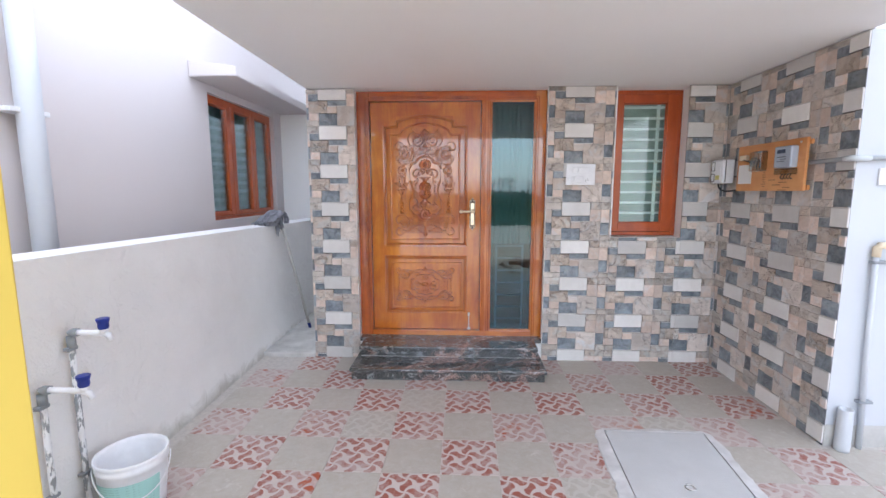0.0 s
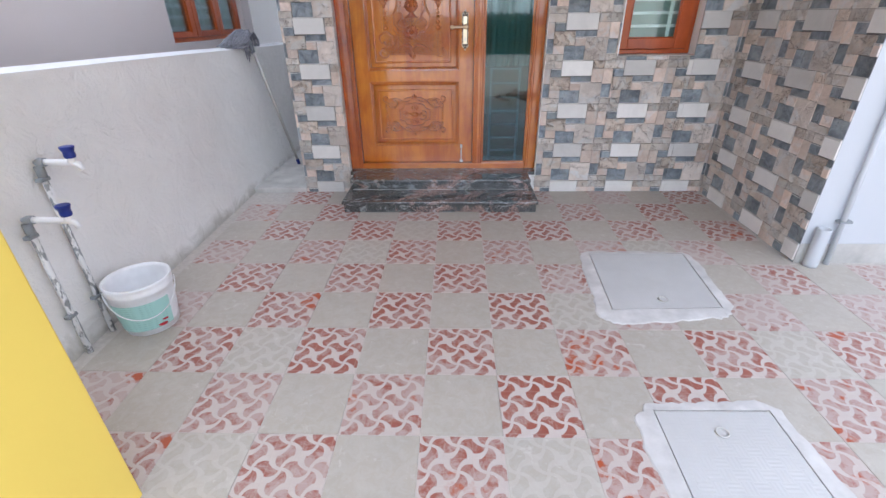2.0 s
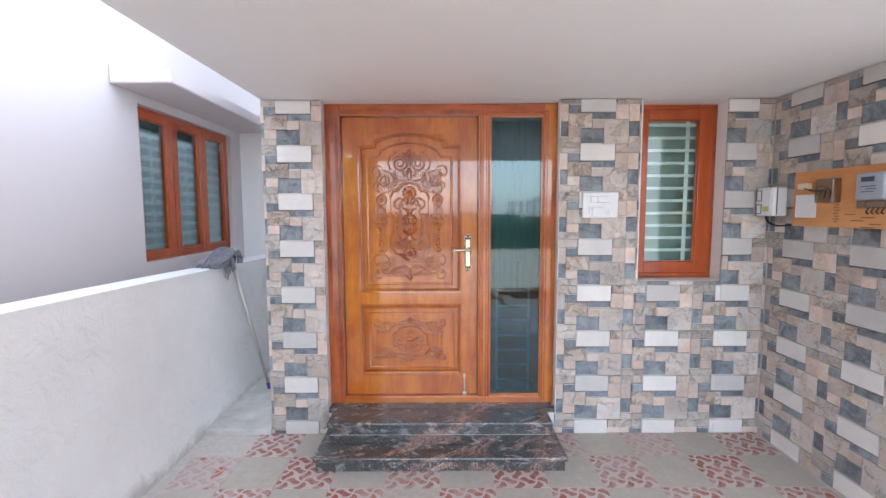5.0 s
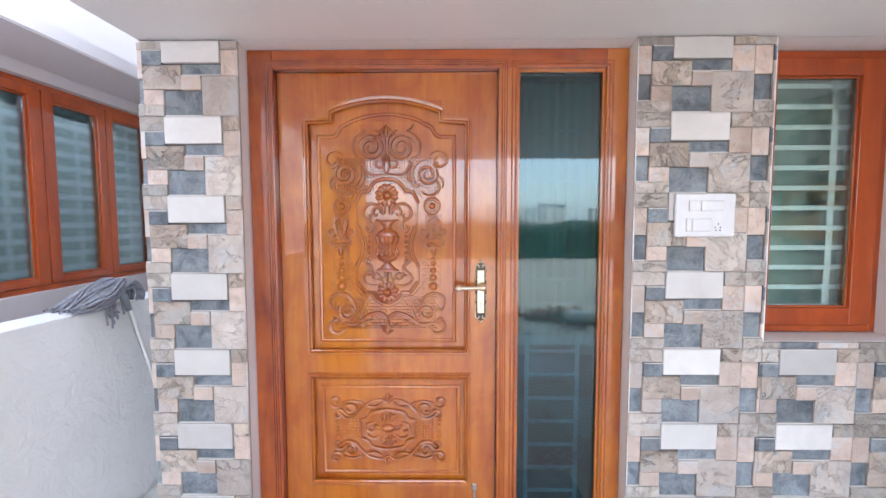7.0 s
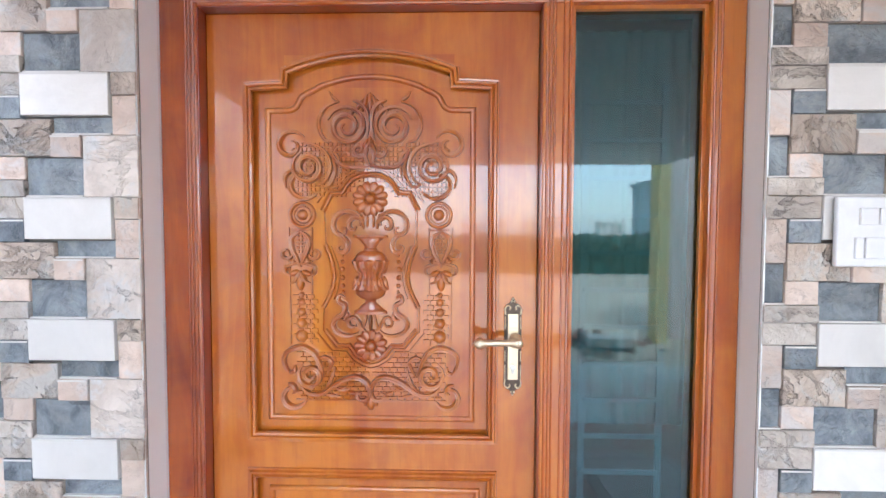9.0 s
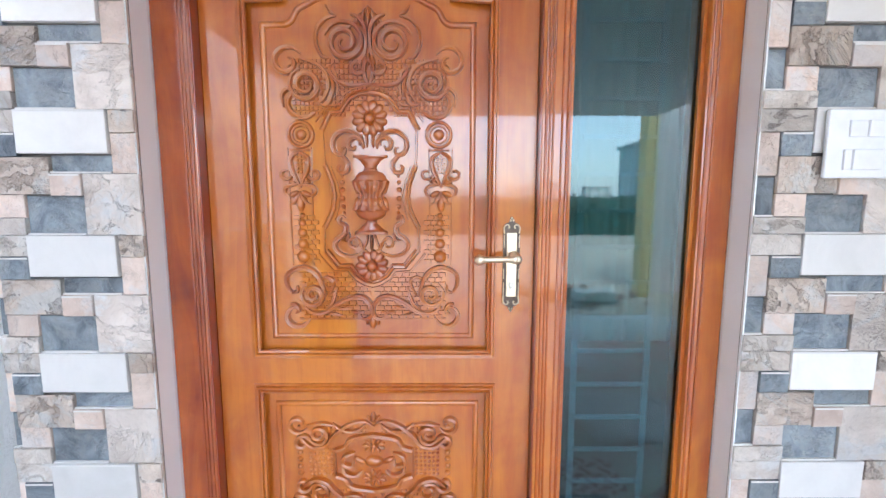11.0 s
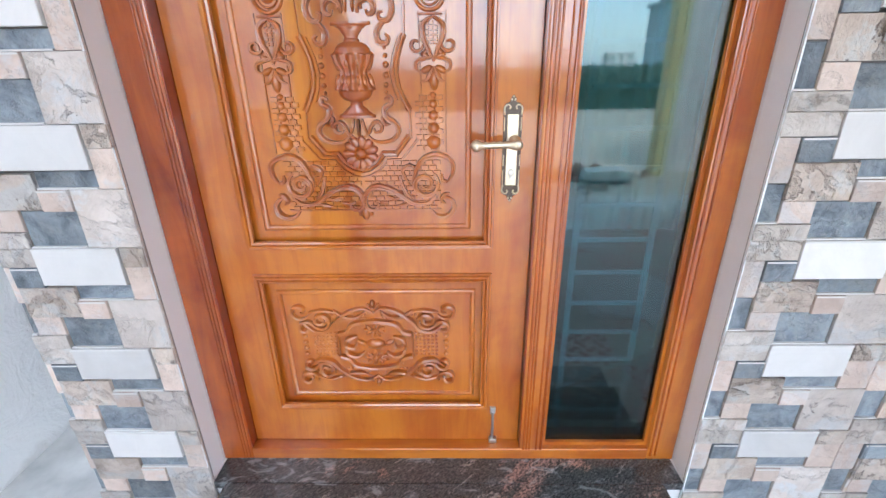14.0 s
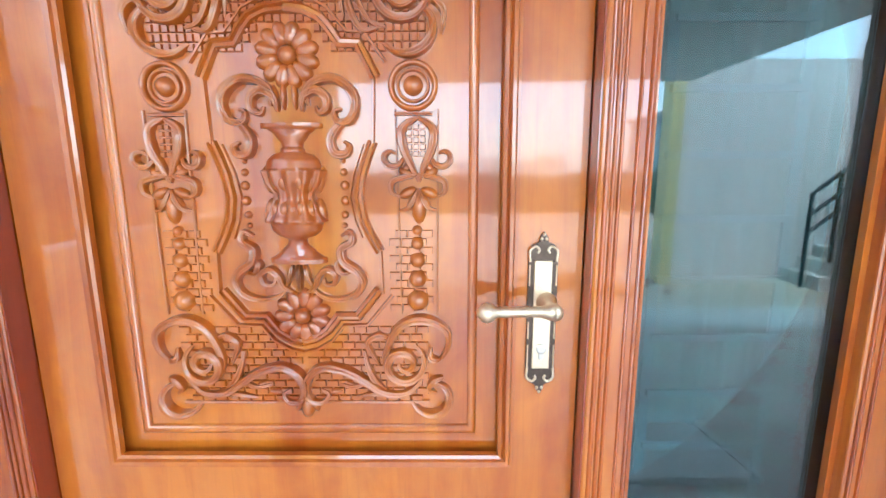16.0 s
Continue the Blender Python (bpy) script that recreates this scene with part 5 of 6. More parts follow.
for k in range(150):
    a, lift, length = rnd.uniform(-1, 1), rnd.uniform(0.0, 1), rnd.uniform(0.6, 1.0)
    j = [rnd.uniform(-0.012, 0.012) for q in range(6)]
    p0 = Vector((-1.605 + a * 0.012, 4.09, 1.175))
    p1 = Vector((-1.62 + a * 0.05, 4.06 + j[0], 1.165 + 0.065 * lift))
    p2 = Vector((-1.63 + a * 0.075 + j[1], 3.98 + j[2], 1.115 + 0.12 * lift * (1 - abs(a) * 0.45)))
    p3 = Vector((-1.635 + a * 0.085 + j[3], 3.90 + j[4], 1.10 + 0.105 * lift * (1 - abs(a) * 0.4)))
    p4 = Vector((-1.64 + a * 0.075 + j[5], 4.03 - 0.25 * length, 1.105 + 0.03 * lift))
    pipe([(q.x, q.y, q.z) for q in smooth_line([p0, p1, p2, p3, p4], 3)], 0.0055, 5, b)
for k in range(12):  # strings that hang down the near face
    a, drop = rnd.uniform(0, 1), rnd.uniform(0.03, 0.11)
    y = 3.95 + 0.13 * a
    p0 = Vector((-1.62, y + 0.03, 1.15 + 0.03 * a))
    p1 = Vector((-1.592, y, 1.115))
    p2 = Vector((-1.579, y - 0.012, 1.105 - drop * 0.6))
    p3 = Vector((-1.577, y + rnd.uniform(-0.02, 0.02), 1.10 - drop))
    pipe([(q.x, q.y, q.z) for q in smooth_line([p0, p1, p2, p3], 3)], 0.005, 5, b)
for k in range(26):
    a = rnd.uniform(-1, 1)
    p0 = Vector((-1.60 + a * 0.015, 4.08, 1.17))
    p1 = Vector((-1.60 + a * 0.04, 4.13, 1.19 + rnd.uniform(-0.02, 0.02)))
    p2 = Vector((-1.60 + a * 0.05, 4.17, 1.15))
    p3 = Vector((-1.60 + a * 0.05, 4.16, 1.102))
    pipe([(q.x, q.y, q.z) for q in smooth_line([p0, p1, p2, p3], 3)], 0.0045, 5, b)
part("mop_head", b, M_YARN, mp, "matted grey cotton mop strings", True)["kind"] = "stuff"

# ---- pipes ----
dp = thing("downpipe", "white rainwater pipe clipped to the neighbour's wall", "pipe", (-1.955, 2.12, -0.1))
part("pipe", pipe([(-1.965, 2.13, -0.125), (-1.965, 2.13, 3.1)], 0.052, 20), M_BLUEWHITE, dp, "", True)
for z in (1.78, 0.6, 2.9):
    part("pipe_clip", box(NX + 0.002, 2.03, z - 0.012, -1.957, 2.23, z + 0.012, 0.004), M_PVC, dp, "white pipe clip")
t = thing("drain_stub", "short open white drain stub painted into the wall corner", "pipe", (2.215, 2.415, -0.03))
g = ground_z(2.42)
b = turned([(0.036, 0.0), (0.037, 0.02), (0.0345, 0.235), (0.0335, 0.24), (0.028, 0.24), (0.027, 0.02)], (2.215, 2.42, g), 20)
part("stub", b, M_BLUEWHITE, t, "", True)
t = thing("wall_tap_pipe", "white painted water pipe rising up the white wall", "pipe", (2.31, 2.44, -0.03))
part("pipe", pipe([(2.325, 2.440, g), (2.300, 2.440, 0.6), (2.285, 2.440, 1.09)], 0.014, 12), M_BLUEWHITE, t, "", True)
M_CREAM = plain("cream_plastic", (0.72, 0.60, 0.44), 0.45)
part("elbow", pipe([(2.286, 2.440, 1.06), (2.286, 2.437, 1.11), (2.290, 2.434, 1.12), (2.33, 2.43, 1.12)], 0.019, 12), M_CREAM, t, "cream elbow fitting", True)
part("spout", pipe([(2.33, 2.43, 1.12), (2.42, 2.42, 1.12), (2.45, 2.418, 1.10)], 0.013, 12), M_PVC, t, "white tap body", True)
part("knob", turned([(0.012, 0.012), (0.022, 0.03), (0.021, 0.045), (0.026, 0.06), (0.01, 0.062)], (2.41, 2.42, 1.12), 14), M_BLUE, t, "blue tap knob")
for z in (1.03, 0.25):
    part("pipe_clip", box(2.27 + (1.03 - z) * 0.02, 2.425, z - 0.008, 2.36, 2.4615, z + 0.008, 0.003), M_GREYPVC, t, "grey pipe clip")
t = thing("conduit", "grey cable conduit running round the wall corner", "conduit", (2.12, 2.9, 1.57))
part("conduit_run", pipe([(2.118, 2.78, 1.568), (2.118, 2.50, 1.572), (2.122, 2.455, 1.573), (2.14, 2.447, 1.573), (2.6, 2.447, 1.573), (3.6, 2.447, 1.573)], 0.0125, 12), plain("grey_conduit", (0.34, 0.36, 0.38), 0.5), t, "", True)
part("conduit_joint", pipe([(2.118, 2.50, 1.572), (2.122, 2.455, 1.573), (2.14, 2.447, 1.573), (2.20, 2.447, 1.573)], 0.016, 12), plain("pale_conduit", (0.55, 0.58, 0.60), 0.5), t, "", True)

# ---- switches ----


def switch_plate(name, label, x0, z0, x1, z1, y, gaps):
    t = thing(name, label, "switch", ((x0 + x1) / 2, y, z0))
    part("plate", box(x0, y - 0.012, z0, x1, y, z1, 0.004), M_PVC, t, "white plastic plate")
    w, h = x1 - x0, z1 - z0
    for kind, a, c, d, e in gaps:
        if kind == "rocker":
            part("rocker", box(x0 + a * w, y - 0.017, z0 + c * h, x0 + d * w, y - 0.010, z0 + e * h, 0.002), M_PVC, t, "white rocker")
        elif kind == "hole":
            part("socket_hole", turned([(0.0028, 0), (0.0028, -0.0006)], (x0 + a * w, y - 0.0121, z0 + c * h), 8, axis="y"), M_IRON, t, "dark socket hole")
    return t


holes = [("hole", 0.72, 0.30, 0, 0), ("hole", 0.68, 0.22, 0, 0), ("hole", 0.76, 0.22, 0, 0), ("hole", 0.685, 0.15, 0, 0), ("hole", 0.755, 0.15, 0, 0)]
switch_plate("switch_board", "blank white switchboard plate with a socket on the stone tiles", 0.918, 1.452, 1.146, 1.616, WALL_Y - 0.009, [("rocker", 0.22, 0.60, 0.40, 0.84), ("rocker", 0.42, 0.60, 0.80, 0.84), ("rocker", 0.18, 0.12, 0.26, 0.42), ("rocker", 0.28, 0.12, 0.60, 0.42)] + holes)
switch_plate("switch_board", "small white socket plate on the white wall", 2.262, 1.435, 2.42, 1.522, 2.4622, [("rocker", 0.6, 0.2, 0.9, 0.8), ("hole", 0.3, 0.62, 0, 0), ("hole", 0.22, 0.38, 0, 0), ("hole", 0.38, 0.38, 0, 0)])

# ---- electricity board on the tiled side wall ----
M_PLY = varnished("plywood", (0.72, 0.36, 0.15), (0.58, 0.24, 0.08), 0.1, 0.5, (5, 0.8, 5))
BRD = thing("meter_board", "orange plywood board carrying an electricity meter and fittings", "meter board", (2.11, 3.1, 1.41))
bx = 2.092
part("backboard", box(bx, 2.795, 1.406, bx + 0.016, 3.425, 1.716, 0.001), M_PLY, BRD, "varnished plywood sheet")
for z in (1.425, 1.69):
    part("batten", box(bx + 0.0165, 2.785, z - 0.014, 2.124, 3.40, z + 0.014), M_PLY, BRD, "wooden batten")
part("meter", box(bx - 0.045, 2.85, 1.545, bx, 2.995, 1.675, 0.008), plain("meter_grey", (0.38, 0.42, 0.49), 0.35), BRD, "grey electronic meter")
part("meter_display", box(bx - 0.0475, 2.90, 1.632, bx - 0.0445, 2.965, 1.655), plain("display_dark", (0.06, 0.08, 0.12), 0.2), BRD, "dark meter display")
for k, (ya, yb, z) in enumerate(((2.89, 2.965, 1.610), (2.89, 2.94, 1.597), (2.90, 2.965, 1.584))):
    part("print_line", box(bx - 0.0462, ya, z - 0.002, bx - 0.0445, yb, z + 0.002), M_IRON, BRD)
part("terminal_cover", box(bx - 0.05, 2.845, 1.505, bx, 2.98, 1.541, 0.006), glazing("clear_plastic", (0.8, 0.78, 0.7), 0.08, 0.1), BRD, "clear terminal cover")
part("clear_box", box(bx - 0.05, 3.115, 1.535, bx, 3.225, 1.665, 0.006), glazing("cloudy_plastic", (0.85, 0.80, 0.72), 0.10, 0.25), BRD, "cloudy plastic cut-out box")
part("notice_card", box(bx - 0.004, 3.265, 1.455, bx, 3.405, 1.585), paint("card_white", (0.80, 0.79, 0.78)), BRD, "blank white card")
part("connector", box(bx - 0.025, 3.30, 1.615, bx, 3.375, 1.650, 0.004), M_CREAM, BRD, "cream cable connector")
rnd = random.Random(8)
b = bmesh.new()
for k in range(4):
    y0, z0 = 3.30 - 0.03 * k, 1.625 - 0.006 * k
    pipe([(q.x, q.y, q.z) for q in smooth_line([(bx - 0.015, y0 + 0.05, z0), (bx - 0.03, y0, z0 + rnd.uniform(-0.02, 0.02)), (bx - 0.02, y0 - 0.05, z0 - 0.03 * rnd.random()), (bx - 0.008, y0 - 0.03, z0 - 0.05)], 4)], 0.003, 6, b)
for k in range(4):
    y0 = 2.865 + 0.025 * k
    pipe([(q.x, q.y, q.z) for q in smooth_line([(bx - 0.02, y0, 1.51), (bx - 0.03, y0 + 0.005, 1.488), (bx - 0.005, y0 + 0.02, 1.478)], 4)], 0.003, 6, b)
part("loose_wire", b, M_IRON, BRD, "short loose dark wires", True)["kind"] = "stuff"
b = bmesh.new()
for k in range(7):
    z = 1.525 - 0.015 * k
    box(bx - 0.0008, 3.128 - 0.004 * (k % 3), z - 0.0022, bx + 0.001, 3.150 + 0.006 * (k % 2), z + 0.0022, 0, b)
for k, (ya, yb) in enumerate(((3.03, 3.09), (2.93, 3.00), (2.985, 3.055), (2.90, 2.96), (2.93, 3.0))):
    z = 1.475 - 0.016 * k
    box(bx - 0.0008, ya, z - 0.0025, bx + 0.001, yb, z + 0.0025, 0, b)
part("faded_writing", b, plain("faded_ink", (0.26, 0.11, 0.04), 0.6), BRD, "illegible inked strokes")["kind"] = "stuff"
part("screw", turned([(0.007, 0), (0.006, -0.004), (0.002, -0.005)], (bx, 2.84, 1.692), 10, axis="x"), M_SILVER, BRD, "steel screw")
BRD.location.y -= 0.062
db = thing("fuse_box", "white plastic fuse box with black outlines in the tiled corner", "fuse box", (2.09, 3.52, 1.455))
part("case", box(2.034, 3.448, 1.462, 2.124, 3.592, 1.640, 0.012), M_PVC, db, "white box case")
part("cover", box(2.028, 3.462, 1.475, 2.035, 3.582, 1.628, 0.004), M_PVC, db, "white box cover")
b = bmesh.new()
for za, zb in ((1.475, 1.535), (1.555, 1.622)):
    for q in ((3.578, za, 3.5825, zb), (3.535, za, 3.5395, zb), (3.535, zb - 0.004, 3.5825, zb), (3.535, za, 3.5825, za + 0.004)):
        box(2.0262, q[0], q[1], 2.0285, q[2], q[3], 0, b)
box(2.055, 3.4462, 1.47, 2.060, 3.4485, 1.632, 0, b)
part("cover_outline", b, M_IRON, db, "black window outlines")["kind"] = "stuff"
part("sticker", box(2.0268, 3.475, 1.490, 2.0285, 3.525, 1.522), plain("yellow_sticker", (0.55, 0.50, 0.16), 0.5), db, "small yellowish sticker")
part("cable_loop", pipe([(q.x, q.y, q.z) for q in smooth_line([(2.07, 3.55, 1.47), (2.065, 3.53, 1.43), (2.07, 3.47, 1.405), (2.085, 3.41, 1.405), (2.095, 3.38, 1.41)], 5)], 0.006, 8), M_IRON, db, "black cable loop", True)

# ---- gate side: yellow pillars, outside world ----
bm = box(-1.32, 0.52, -0.13, -0.893, 0.975, CEIL_Z - 0.003, 0.008)
tagged(part("pillar", bm, M_YELLOW), "smooth bright yellow painted porch pillar", "pillar", kind="structure")
# Gate pillar: the porch yellow, with shade and glass tint mixed into the colour.
bm = box(3.02, -1.85, -0.13, 3.20, -1.60, 3.0, 0.008)
tagged(part("pillar", bm, paint("dulled_yellow_paint", (0.60, 0.50, 0.24), (0.9, 0.9, 0.9), 0.6, 0.4, 0.1)), "yellow gate pillar, its colour dulled for shade and glass tint", "pillar", kind="structure")
bm = box(3.25, -2.1, -0.13, 9.0, -1.9, 2.95)
tagged(part("wall_yard", bm, M_NEIGH), "plain white yard wall of a house behind", "wall", kind="structure")
bm = box(6.2, -1.9, -0.13, 6.4, 7.3, 3.2)
tagged(part("wall_yard", bm, M_WHITE), "plain white boundary wall", "wall", kind="structure")
sr = thing("stair_rail", "black iron stair railing against the white yard wall", "railing", (5.4, -1.5, -0.1))
for k in range(4):
    part("post", box(4.85 + 0.35 * k, -1.42, -0.13, 4.89 + 0.35 * k, -1.39, 1.15 + 0.28 * k), M_IRON, sr, "black iron post")
for off in (0.0, -0.28, -0.52):
    part("rail", pipe([(4.85, -1.405, 1.13 + off), (5.92, -1.405, 1.98 + off)], 0.028, 8), M_IRON, sr, "sloping black rail")
for k in range(5):
    b = box(4.95 + 0.22 * k, -1.88, -0.13, 5.98, -1.2, 0.05 + 0.17 * k)
    tagged(part("stair_step", b, M_CEMENT), "plain cement stair step by the yard wall", "step", kind="structure")
b = box(1.9, -1.4, -0.074, 2.5, -1.1, 0.06, 0.01)
tagged(part("stone_block", b, M_CEMENT), "loose rough cement block lying on the apron", "block")

rnd = random.Random(11)
b = bmesh.new()
# twiggy mass with a rounded, uneven top
cols = []
for k in range(141):
    x = -42 + k * 0.6
    h = 1.25 + 0.35 * noise.noise(Vector((x * 0.35, 3.1, 0))) + 0.18 * noise.noise(Vector((x * 1.3, 7.0, 0)))
    cols.append([b.verts.new((x, y, z)) for y, z in ((-12.6, -0.14), (-12.9, h * 0.7), (-14.0, h), (-18.0, h * 1.05), (-20.0, -0.14))])
for p, q in zip(cols, cols[1:]):
    for k in range(4):
        b.faces.new((p[k], p[k + 1], q[k + 1], q[k]))
for k in range(16000):
    x = rnd.uniform(-42, 42)
    y = -rnd.uniform(12.0, 18)
    h = 1.30 + 0.38 * noise.noise(Vector((x * 0.35, 3.1, 0))) + 0.2 * noise.noise(Vector((x * 1.3, 7.0, 0)))
    z = -0.13 + rnd.random() ** 0.6 * (h + 0.25)
    c = Vector((x, y if z > h - 0.2 else -rnd.uniform(12.0, 12.9), z))
    s = rnd.uniform(0.04, 0.12)
    u = Vector((rnd.gauss(0, 1), rnd.gauss(0, 1), rnd.gauss(0, 1))).normalized() * s
    v = u.orthogonal().normalized() * s * 0.6
    b.faces.new([b.verts.new(c + q) for q in (u, v, -u, -v)])
tagged(part("shrubs", b, M_LEAF), "dense dark green scrub along the far edge of the field", "shrubs", kind="stuff")


def far_house(x, y, w, d, h, rows, cols):
    t = thing("house", "pale flat-roofed house beyond the scrub", "house", (x, y, -0.13), "far houses")
    part("wall", box(x - w / 2, y - d / 2, -0.13, x + w / 2, y + d / 2, h), M_FAR, t)
    part("roof", box(x - w / 2 - 0.3, y - d / 2 - 0.3, h + 0.001, x + w / 2 + 0.3, y + d / 2 + 0.3, h + 0.5), M_FAR, t, "flat roof with parapet")
    for i in range(cols):
        for j in range(rows):
            cx = x - w / 2 + w * (i + 0.5) / cols
            z = 1.0 + j * 3.1
            part("window", box(cx - 0.6, y + d / 2 + 0.002, z, cx + 0.6, y + d / 2 + 0.05, z + 1.3), M_DARK, t, "dark window")


for x, y, w, d, h, r, c in ((42, -235, 12, 8, 6.6, 2, 3), (60, -250, 14, 9, 9.6, 3, 3), (84, -235, 13, 8, 6.4, 2, 3), (12, -260, 16, 9, 6.6, 2, 4), (-22, -240, 12, 9, 6.4, 2, 3), (118, -260, 18, 9, 9.4, 3, 4), (30, -290, 10, 8, 9.6, 3, 2)):
    far_house(x, y, w, d, h, r, c)

# broken bricks and stones thrown down before the apron
rnd = random.Random(21)
b = bmesh.new()
for k in range(150):
    a, rr = rnd.uniform(0, 6.28), abs(rnd.gauss(0, 0.5))
    x, y, sz = 1.9 + 1.3 * rr * math.cos(a), -1.6 + 0.9 * rr * math.sin(a), rnd.uniform(0.02, 0.085)
    if y > -0.5:
        continue
    z = -0.13 + max(0, 0.14 - 0.2 * rr) * rnd.random()
    turn = Matrix.Rotation(rnd.uniform(0, 6.28), 3, Vector((rnd.gauss(0, 1), rnd.gauss(0, 1), 1)).normalized())
    n0 = len(b.verts)
    box(-sz, -sz * 0.6, -sz * 0.45, sz, sz * 0.6, sz * 0.45, 0, b)
    b.verts.ensure_lookup_table()
    for v in b.verts[n0:]:
        v.co = turn @ (v.co * rnd.uniform(0.8, 1.2)) + Vector((x, y, z))
tagged(part("rubble", b, plain("brick_rubble", (0.26, 0.15, 0.11), 0.9, vary=0.5, bump=0.5, scale=12)), "loose heap of broken bricks and stones on the earth", "rubble", kind="stuff")

# a plain blue-grey house across the field
hs = thing("house", "plain blue-grey flat-roofed house at the edge of the field", "house", (15.4, -23.0, -0.13))
M_BLUEGREY = plain("blue_grey_paint", (0.34, 0.42, 0.46), 0.8)
part("wall", box(12.4, -26.0, -0.13, 18.6, -20.0, 4.6), M_BLUEGREY, hs)
part("roof", box(12.2, -26.2, 4.602, 18.8, -19.8, 4.8), M_BLUEGREY, hs, "flat roof slab")
for x in (12.8, 15.6):
    part("window", box(x, -19.998, 1.3, x + 1.5, -19.95, 2.3), M_DARK, hs, "dark window")

# ---- stone-pattern wall tiles, piece by piece ----
MW, MH = 0.456, 0.3055
PATTERN = (  # u0, v0, u1, v1 (v down), material, how far proud in mm
    (0.32, 0.0, 0.81, 0.345, S_WHITE, 9), (0.82, 0.0, 1.0, 0.18, S_CRACK, 8), (0.815, 0.18, 1.0, 0.50, S_PEACH, 5), (0.48, 0.345, 0.815, 0.50, S_BLUE, 2),
    (0.15, 0.37, 0.48, 0.67, S_CRACK, 7), (0.48, 0.50, 0.65, 0.68, S_PEACH, 9), (0.65, 0.50, 1.0, 1.0, S_VEIN, 6), (0.325, 0.67, 0.65, 1.0, S_BLUE, 2),
    (0.15, 0.18, 0.32, 0.37, S_BLUE, 8), (0.15, 0.67, 0.325, 0.86, S_PEACH, 5), (0.0, 0.86, 0.325, 1.0, S_GREY, 8), (0.0, 0.53, 0.15, 0.86, S_BLUE, 1.5),
    (0.0, 0.18, 0.15, 0.53, S_PEACH, 5), (0.0, 0.0, 0.32, 0.18, S_GREY, 6.5))
_cache = {}


def piece_mesh(w, h, d, mat, relief):
    key = (round(w, 4), round(h, 4), d, mat.name, relief)
    if key not in _cache:
        b = bmesh.new()
        g, c, y0, y1 = 0.0007, 0.0013, 0.0115, (12 - d * relief) / 1000
        top = 0.0035 if d < 3 and h > 0.02 else g  # deep joint over the sunk pieces
        back = [b.verts.new((x, y0, z)) for x, z in ((-w / 2 + g, -h / 2 + g), (w / 2 - g, -h / 2 + g), (w / 2 - g, h / 2 - top), (-w / 2 + g, h / 2 - top))]
        side = [b.verts.new((v.co.x, y1 + c, v.co.z)) for v in back]
        g2 = g + c
        front = [b.verts.new((x, y1, z)) for x, z in ((-w / 2 + g2, -h / 2 + g2), (w / 2 - g2, -h / 2 + g2), (w / 2 - g2, h / 2 - top - c), (-w / 2 + g2, h / 2 - top - c))]
        for p, q in ((back, side), (side, front)):
            for i in range(4):
                b.faces.new((p[i], p[(i + 1) % 4], q[(i + 1) % 4], q[i]))
        b.faces.new(front)
        bmesh.ops.recalc_face_normals(b, faces=b.faces)
        me = bpy.data.meshes.new("stone_piece")
        b.to_mesh(me)
        b.free()
        me.materials.append(mat)
        _cache[key] = me
    return _cache[key]


def tile_wall(regions, u_start, z_top, parent, place, count_limit, relief=1.8):
    """Lay the pattern over the regions (a0, a1, z0, z1), in metres along the wall; place(a, z) gives the pose."""
    made = 0
    a_min, a_max = min(r[0] for r in regions), max(r[1] for r in regions)
    extra, lips = {}, []
    for row in range(-1, 9):
        top = z_top - row * MH
        for col in range(-1, 8):
            left = u_start + col * MW
            if left > a_max or left + MW < a_min:
                continue
            for u0, v0, u1, v1, mat, d in PATTERN:
                x0, x1, za, zb = left + u0 * MW, left + u1 * MW, top - v1 * MH, top - v0 * MH
                for r in regions:
                    cx0, cx1, cz0, cz1 = max(x0, r[0]), min(x1, r[1]), max(za, r[2]), min(zb, r[3])
                    if cx1 - cx0 < 0.008 or cz1 - cz0 < 0.008:
                        continue
                    if mat is S_BLUE and d < 3 and cz1 - cz0 > 0.03 and za >= r[2]:
                        lips.append((cx0, cx1, cz0, 0.001, 0.0115))
                    if (mat is S_BLUE and d == 8) or (mat is S_PEACH and d == 9) or mat is S_WHITE:
                        face = (12 - d * relief) / 1000
                        lips.append((cx0, cx1, cz1 - 0.0062, face - 0.0012, face + 0.004))
                    me = piece_mesh(cx1 - cx0, cz1 - cz0, d, mat, relief)
                    m = place((cx0 + cx1) / 2, (cz0 + cz1) / 2)
                    if made < count_limit:
                        ob = new("stone_tile_piece", me)
                        ob.parent = parent
                        ob.matrix_basis = m
                        made += 1
                    else:
                        extra.setdefault(mat.name, (mat, []))[1].append((me, m))
    b = bmesh.new()
    for x0, x1, z, ya, yb in lips:
        n0 = len(b.verts)
        box(x0 + 0.002, ya, z + 0.0004, x1 - 0.002, yb, z + 0.0045, 0, b)
        b.verts.ensure_lookup_table()
        for v in b.verts[n0:]:
            v.co = place(v.co.x, v.co.z) @ Vector((0, v.co.y, 0))
    if lips:
        tagged(part("pale_ledge", b, S_WHITE, parent, "thin pale edges of the slate and sandstone pieces"), kind="stuff")
    else:
        b.free()
    for mat, items in extra.values():
        b = bmesh.new()
        for me, m in items:
            n0 = len(b.verts)
            b.from_mesh(me)
            b.verts.ensure_lookup_table()
            for v in b.verts[n0:]:
                v.co = m @ v.co
        tagged(part("stone_tile_pieces", b, mat, parent), kind="stuff")
    return made


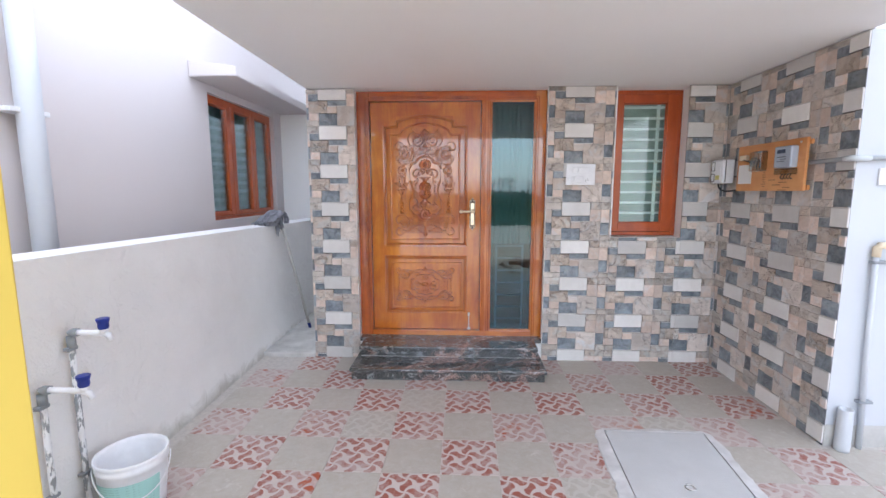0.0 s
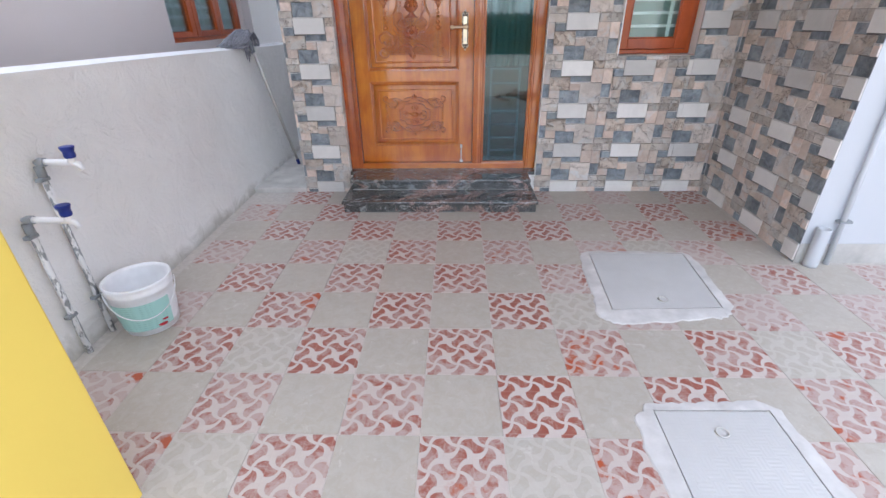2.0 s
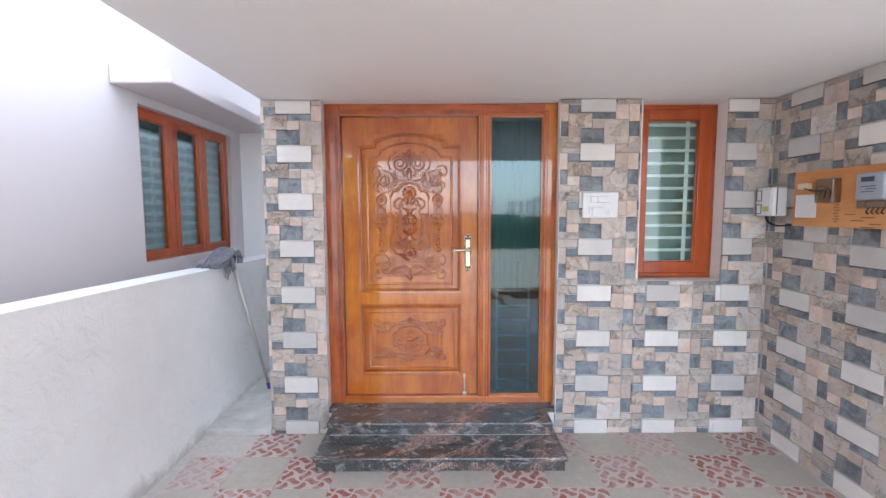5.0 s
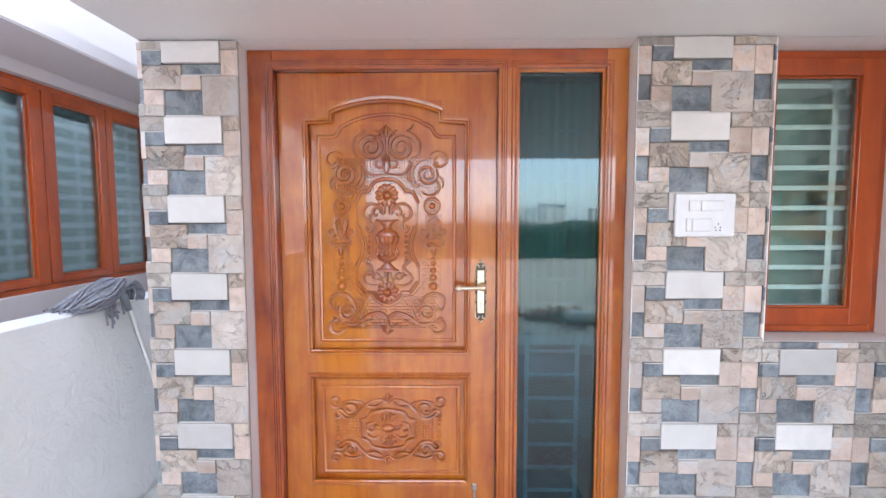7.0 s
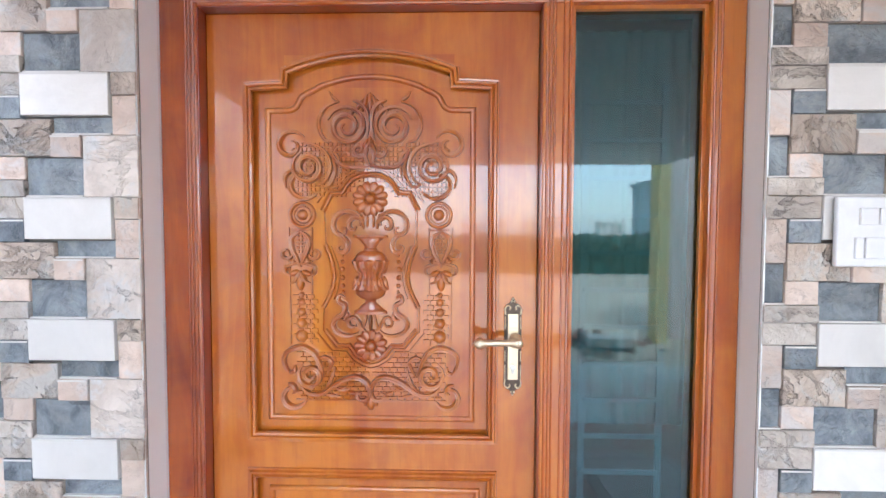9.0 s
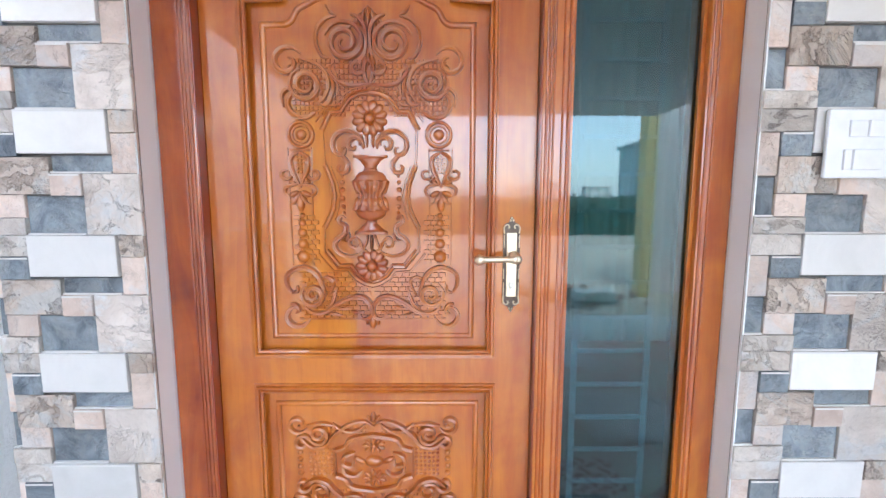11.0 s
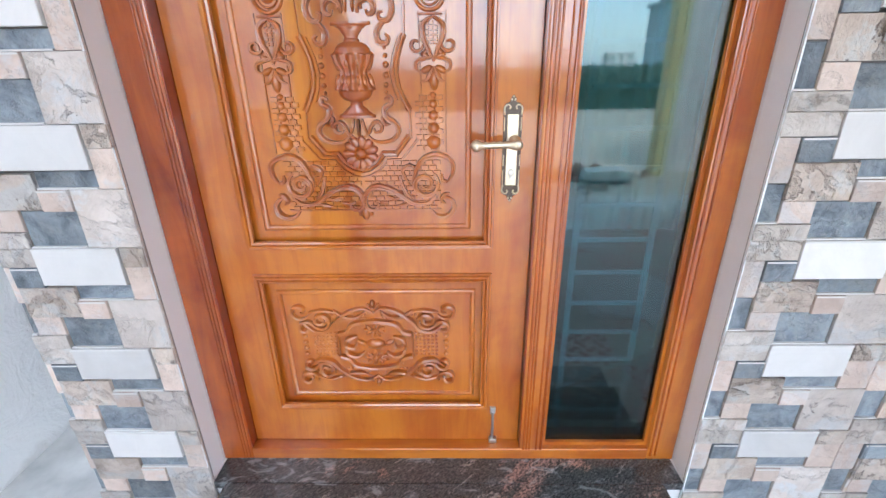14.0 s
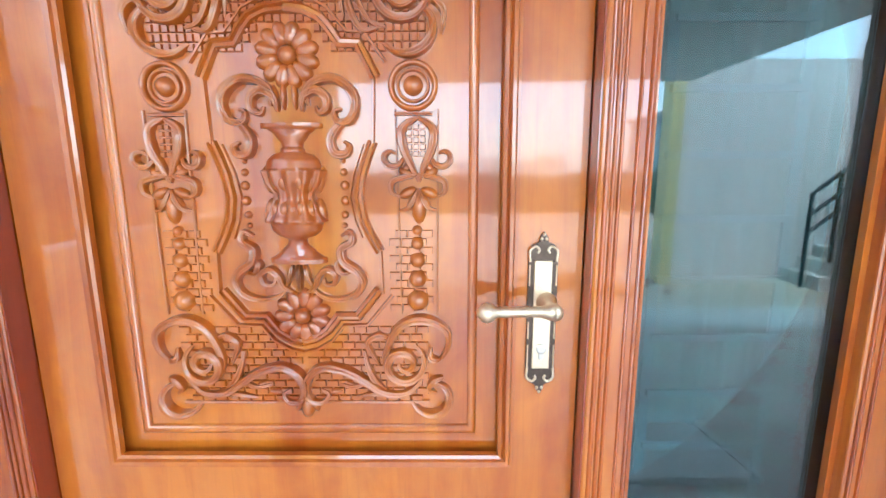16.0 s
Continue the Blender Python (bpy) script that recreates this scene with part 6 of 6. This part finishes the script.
BASE = -0.02
tile_wall(((0.770, 1.289, BASE, 2.205), (1.289, 1.845, BASE, 1.034), (1.845, 2.146, BASE, 2.205)), 0.900 - 0.32 * MW, 1.9255 + MH, wall_front, lambda a, z: pose(a, WALL_Y, z), 300)
part("tile_bed", wall_with_holes(0.770, RIGHT_X + 0.012, BASE, 2.205, WALL_Y + 0.0122, FACE - 0.0005, ((1.289, 1.845, 1.034, 2.3),)), M_GROUT, wall_front)
pillar = wall_front
tile_wall(((-1.146, -0.757, BASE, 2.200),), -1.048 - 0.32 * MW, 1.9195 + MH, wall_front, lambda a, z: pose(a, WALL_Y, z), 150)
part("tile_bed", box(-1.145, WALL_Y + 0.0122, BASE, -0.757, FACE - 0.0005, 2.2), M_GROUT, wall_front)
tile_wall(((0.0, 1.150, -0.05, 2.205),), -0.022, 1.315 + 3 * MH, wall_right, lambda a, z: pose(RIGHT_X, WALL_Y - 0.002 - a, z, 0, 0, -90), 290, 1.0)
part("tile_bed", box(RIGHT_X + 0.0122, 2.463, -0.05, RIGHT_X + 0.0135, WALL_Y - 0.001, 2.205), M_GROUT, wall_right)

# ---- floor tiles ----
TX, TY, PX, PY = 0.303, 0.305, -0.006, 1.513
tile_me = {}
for key, mat in (("pin", M_PIN), ("buff", M_BUFF), ("hazed", M_PIN_HAZED)):
    b = box(-TX / 2 + 0.0007, -TY / 2 + 0.0007, -0.01, TX / 2 - 0.0007, TY / 2 - 0.0007, 0.0, 0.0)
    top = [f for f in b.faces if all(v.co.z > -0.001 for v in f.verts)]
    bmesh.ops.bevel(b, geom=[e for f in top for e in f.edges], offset=0.0012, segments=1, affect="EDGES")
    me = bpy.data.meshes.new("floor_tile")
    b.to_mesh(me)
    b.free()
    me.materials.append(mat)
    tile_me[key] = me
slope = math.degrees(math.atan(0.02))
rnd = random.Random(3)
for i in range(-5, 12):
    for j in range(-4, 7):
        x, y = PX + (i + 0.5) * TX, PY + (j + 0.5) * TY
        if x > RIGHT_X - 0.02 and y > 2.5:
            continue
        if x < -1.2 and y > 3.45:
            continue
        ob = new("floor_tile", tile_me["buff" if (i + j) % 2 else "hazed" if x < -1.2 or (y > 3.2 and -1.0 < x < 1.5) or (x > 0.6 and 1.75 < y < 2.75) else "pin"])
        ob.parent = floor
        ob.matrix_basis = pose(x, y, ground_z(y) + rnd.uniform(-0.0006, 0.0006), slope + rnd.uniform(-0.12, 0.12), rnd.uniform(-0.12, 0.12), rnd.choice((0, 90, 180, 270)) if TX == TY else 0)
